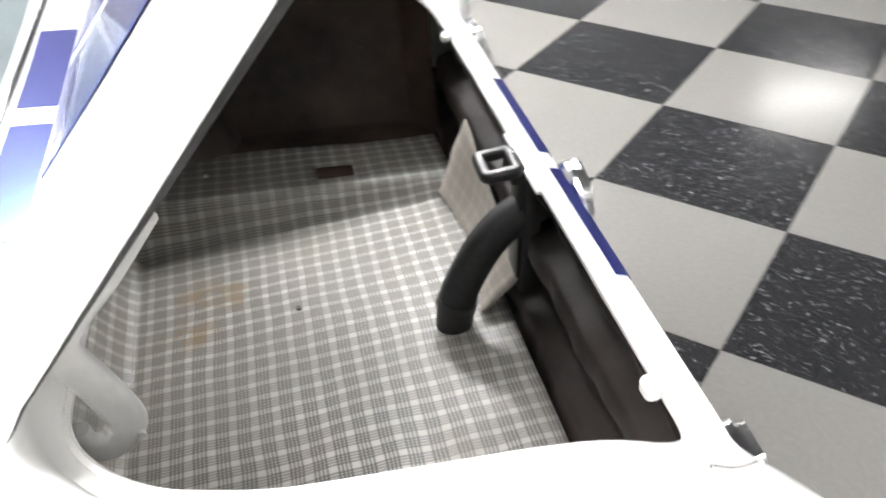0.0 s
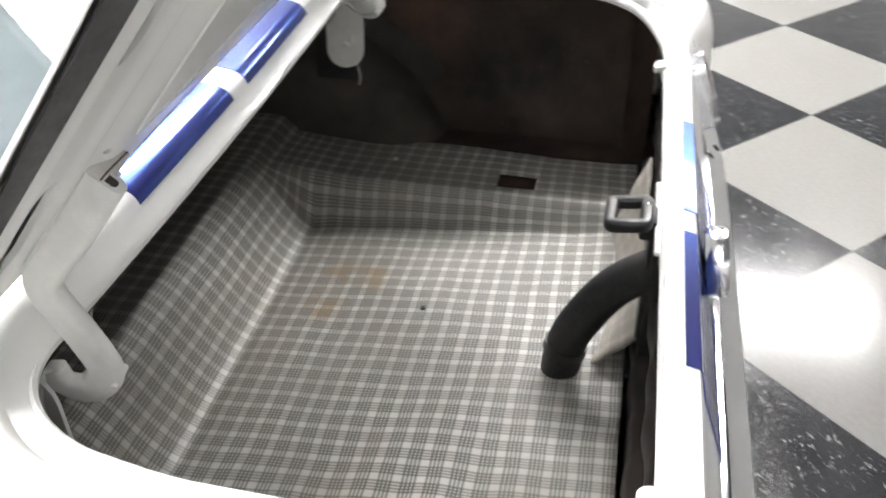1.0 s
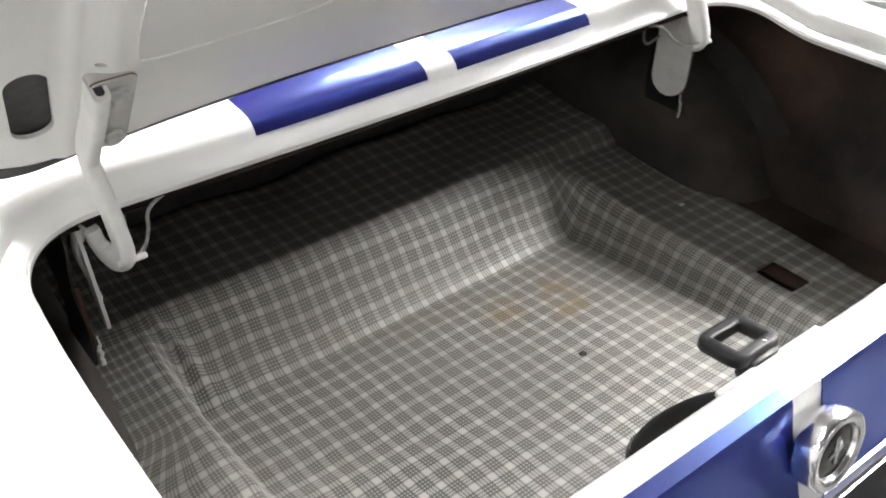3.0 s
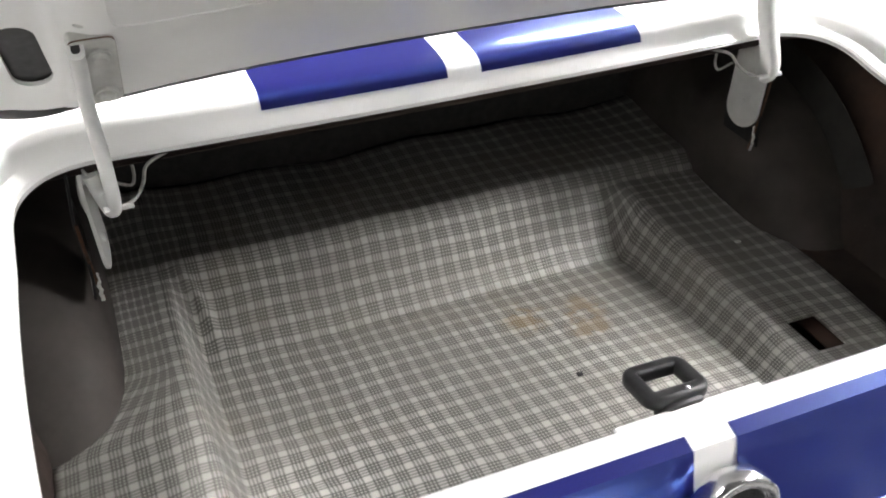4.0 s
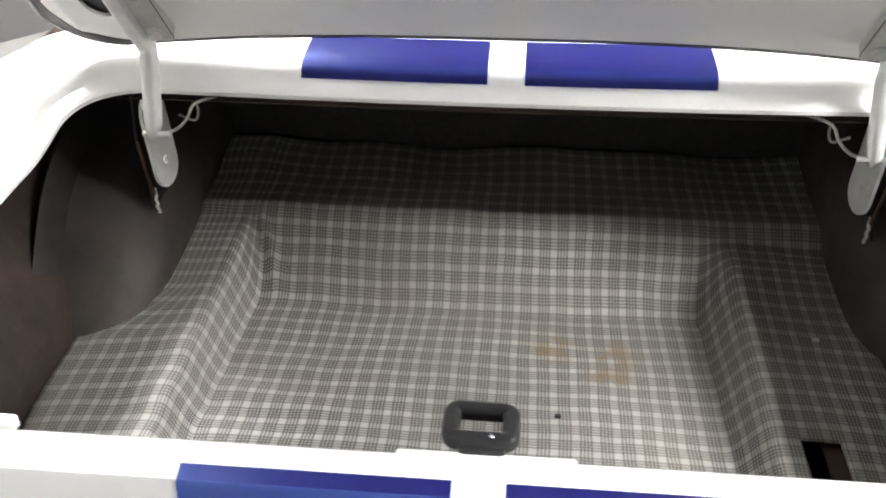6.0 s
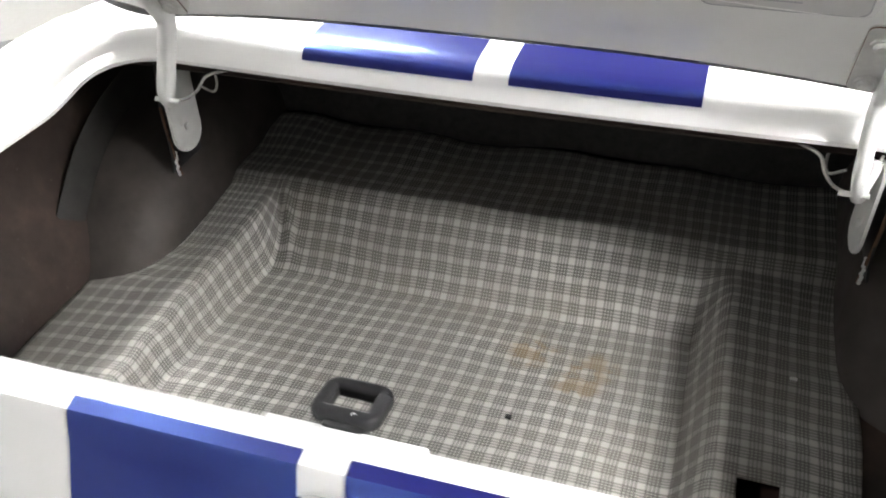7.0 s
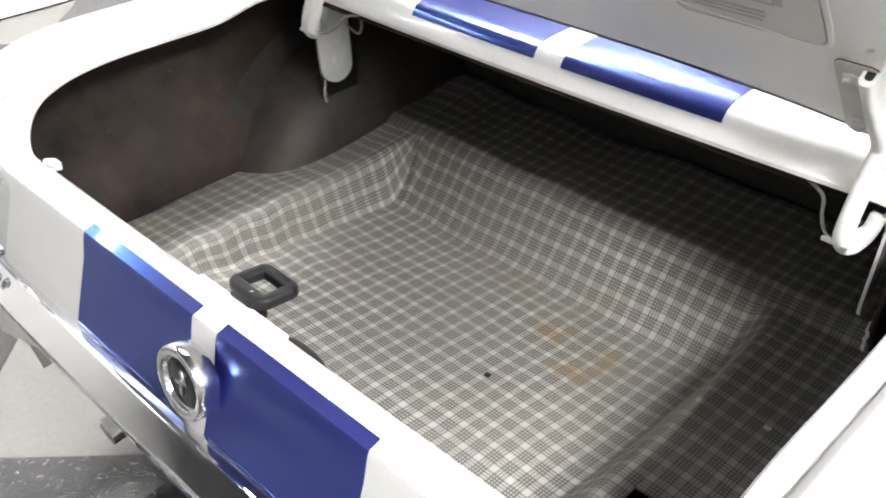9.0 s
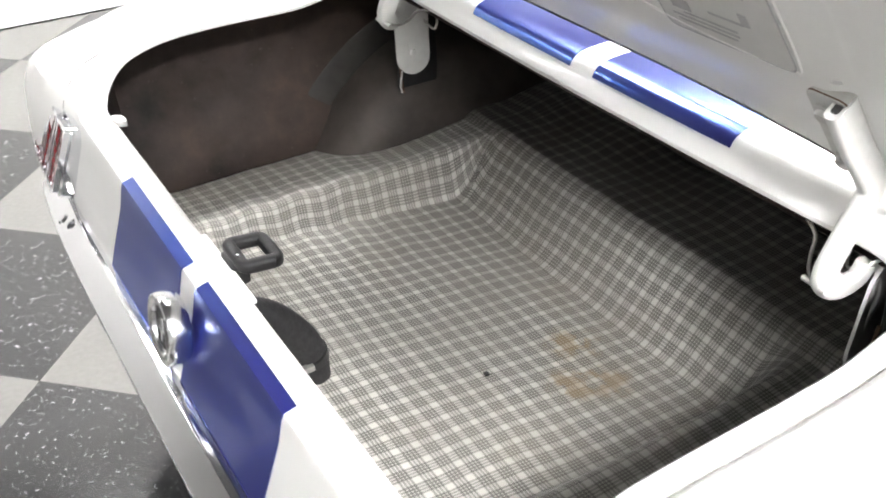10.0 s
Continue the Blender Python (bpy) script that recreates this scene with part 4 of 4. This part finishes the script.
xs = sorted(set([round(v, 4) for v in list(np.linspace(-0.690, -0.51, 14)) + list(np.linspace(-0.505, -0.42, 24)) + list(np.linspace(-0.41, 0.33, 60))
                 + list(np.linspace(0.335, 0.432, 24)) + list(np.linspace(0.436, 0.492, 8)) + list(np.linspace(0.50, 0.60, 10))]))
ys = sorted(set([round(v, 4) for v in list(np.linspace(0.064, 0.256, 17)) + list(np.linspace(0.26, 0.336, 8)) + list(np.linspace(0.345, 0.67, 34)) + list(np.linspace(0.675, 0.858, 30)) + list(np.linspace(0.866, 1.055, 16))]))
bm = bmesh.new()
grid = []
for y in ys:
    lo, hi = mat_bounds(y)
    row = []
    for x in xs:
        if x < -0.5:
            xx = -0.5 + (x + 0.5) * (lo + 0.5) / (-0.690 + 0.5)
        elif x > 0.49:
            xx = 0.49 + (x - 0.49) * (hi - 0.49) / (0.60 - 0.49)
        else:
            xx = x
        row.append(bm.verts.new((xx, y, mat_height(xx, y))))
    grid.append(row)
u_at, v_at = [0.0], [0.0]
ref = min(range(len(ys)), key=lambda i: abs(ys[i] - 0.45))
for i in range(1, len(xs)):
    a, b = grid[ref][i - 1].co, grid[ref][i].co
    u_at.append(u_at[-1] + math.hypot(b.x - a.x, b.z - a.z))
mid = min(range(len(xs)), key=lambda i: abs(xs[i]))
for j in range(1, len(ys)):
    a, b = grid[j - 1][mid].co, grid[j][mid].co
    v_at.append(v_at[-1] + math.hypot(b.y - a.y, b.z - a.z))
uv = bm.loops.layers.uv.new("UVMap")
for j in range(len(ys) - 1):
    for i in range(len(xs) - 1):
        cx, cy = (xs[i] + xs[i + 1]) / 2, (ys[j] + ys[j + 1]) / 2
        if 0.436 < cx < 0.492 and 0.26 < cy < 0.336:
            continue
        f = bm.faces.new((grid[j][i], grid[j][i + 1], grid[j + 1][i + 1], grid[j + 1][i]))
        for loop, (ii, jj) in zip(f.loops, ((i, j), (i + 1, j), (i + 1, j + 1), (i, j + 1))):
            loop[uv].uv = (u_at[ii] + 0.9965, v_at[jj] + 0.9965)
mat_ob = tagged(part("trunk_mat", bm, PLAID, smooth=180), "worn grey and white plaid boot mat with rust stains", "mat")
so = mat_ob.modifiers.new("thickness", "SOLIDIFY")
so.thickness, so.offset = 0.004, -1

tab = sheet([[(-0.668, 0.440, 0.546), (-0.674, 0.462, 0.546), (-0.680, 0.484, 0.546)], [(-0.688, 0.428, 0.545), (-0.694, 0.450, 0.546), (-0.700, 0.470, 0.547)], [(-0.706, 0.398, 0.540), (-0.713, 0.418, 0.542), (-0.720, 0.436, 0.544)]])
uvt = tab.loops.layers.uv.new("UVMap")
for f in tab.faces:
    for loop in f.loops:
        loop[uvt].uv = (loop.vert.co.x * 1.2 + 2, loop.vert.co.y + 1)
tab_ob = part("corner_tab", tab, PLAID, mat_ob, "curled tab at the mat's edge")
so2 = tab_ob.modifiers.new("thickness", "SOLIDIFY")
so2.thickness, so2.offset = 0.004, -1

# the mat's end, cut loose and turned up against the tail panel
rows = []
for t in np.linspace(0, 1, 12):
    row = []
    for x in np.linspace(-0.034, 0.362, 26):
        k = (x + 0.034) / 0.396
        top = 0.056 + 0.10 * k
        bulge = 0.010 * math.sin(math.pi * t) * math.sin(7 * k + 1) + 0.004 * noise.noise(Vector((x * 14, t * 3, 2.2)))
        row.append((x + 0.01 * t * (1 - k), lerp(0.112 - 0.012 * k - 0.022 * math.sin(math.pi * k), 0.046, t**0.8) + bulge, lerp(0.549, 0.549 + top, t**1.25)))
    rows.append(row)
flap = sheet(rows)
uvf = flap.loops.layers.uv.new("UVMap")
for f in flap.faces:
    for loop in f.loops:
        loop[uvf].uv = (loop.vert.co.x + 2, (loop.vert.co.z - loop.vert.co.y) * 0.9 + 1)
flap_ob = part("turned_flap", flap, PALE_PLAID, mat_ob, "pale faded underside turned up at the tail", 180)
so3 = flap_ob.modifiers.new("thickness", "SOLIDIFY")
so3.thickness, so3.offset = 0.004, -1

# scraps lying on the mat
tagged(part("paper_scrap", box((0.011, 0.007, 0.002), (0.507, 0.558, mat_height(0.507, 0.558) + 0.001), 0.0006), PAPER), "tiny white paper scrap on the mat", "scrap")
tagged(part("dirt_clump", box((0.010, 0.008, 0.004), (0.101, 0.411, mat_height(0.101, 0.411) + 0.002), 0.0015), BLACK), "small dark clump of dirt on the mat", "dirt")

# ---- floor tiles ----
T = 0.61
AX = Vector((-0.6945, -0.7195, 0)).normalized()
BX = Vector((AX.y, -AX.x, 0))
TILE0 = Vector((2.079, -0.571, 0))


def tile_mesh(name, material):
    b = bmesh.new()
    bmesh.ops.create_cube(b, size=1)
    bmesh.ops.scale(b, vec=(T - 0.0012, T - 0.0012, 0.004), verts=b.verts)
    bmesh.ops.translate(b, vec=(0, 0, -0.002), verts=b.verts)
    me = bpy.data.meshes.new(name)
    b.to_mesh(me)
    b.free()
    me.materials.append(material)
    return me


dark_me, light_me = tile_mesh("dark_tile", DARK_TILE), tile_mesh("light_tile", LIGHT_TILE)
turn = math.atan2(AX.y, AX.x)
far = {True: bmesh.new(), False: bmesh.new()}
cells = []
for i in range(-20, 21):
    for j in range(-20, 21):
        c = TILE0 + AX * T * (i + 0.5) + BX * T * (j + 0.5)
        if X0 - 0.3 < c.x < X1 + 0.3 and Y0 - 0.3 < c.y < Y1 + 0.3:
            cells.append((abs(c.x - 0.2) + abs(c.y + 0.6), i, j, c))
cells.sort(key=lambda q: q[0])
for n, (_, i, j, c) in enumerate(cells):
    dark = (i + j) % 2 == 1
    if n < 260:
        ob = new("dark_tile" if dark else "light_tile", dark_me if dark else light_me)
        ob.parent = floor
        ob.location, ob.rotation_euler = c, (0, 0, turn)
    else:
        box((T - 0.0012, T - 0.0012, 0.004), c + Vector((0, 0, -0.002)), rot=Euler((0, 0, turn)).to_matrix(), bm=far[dark])
for dark, b in far.items():
    tagged(part("far_dark_tiles" if dark else "far_light_tiles", b, DARK_TILE if dark else LIGHT_TILE, floor, smooth=0), kind="stuff")
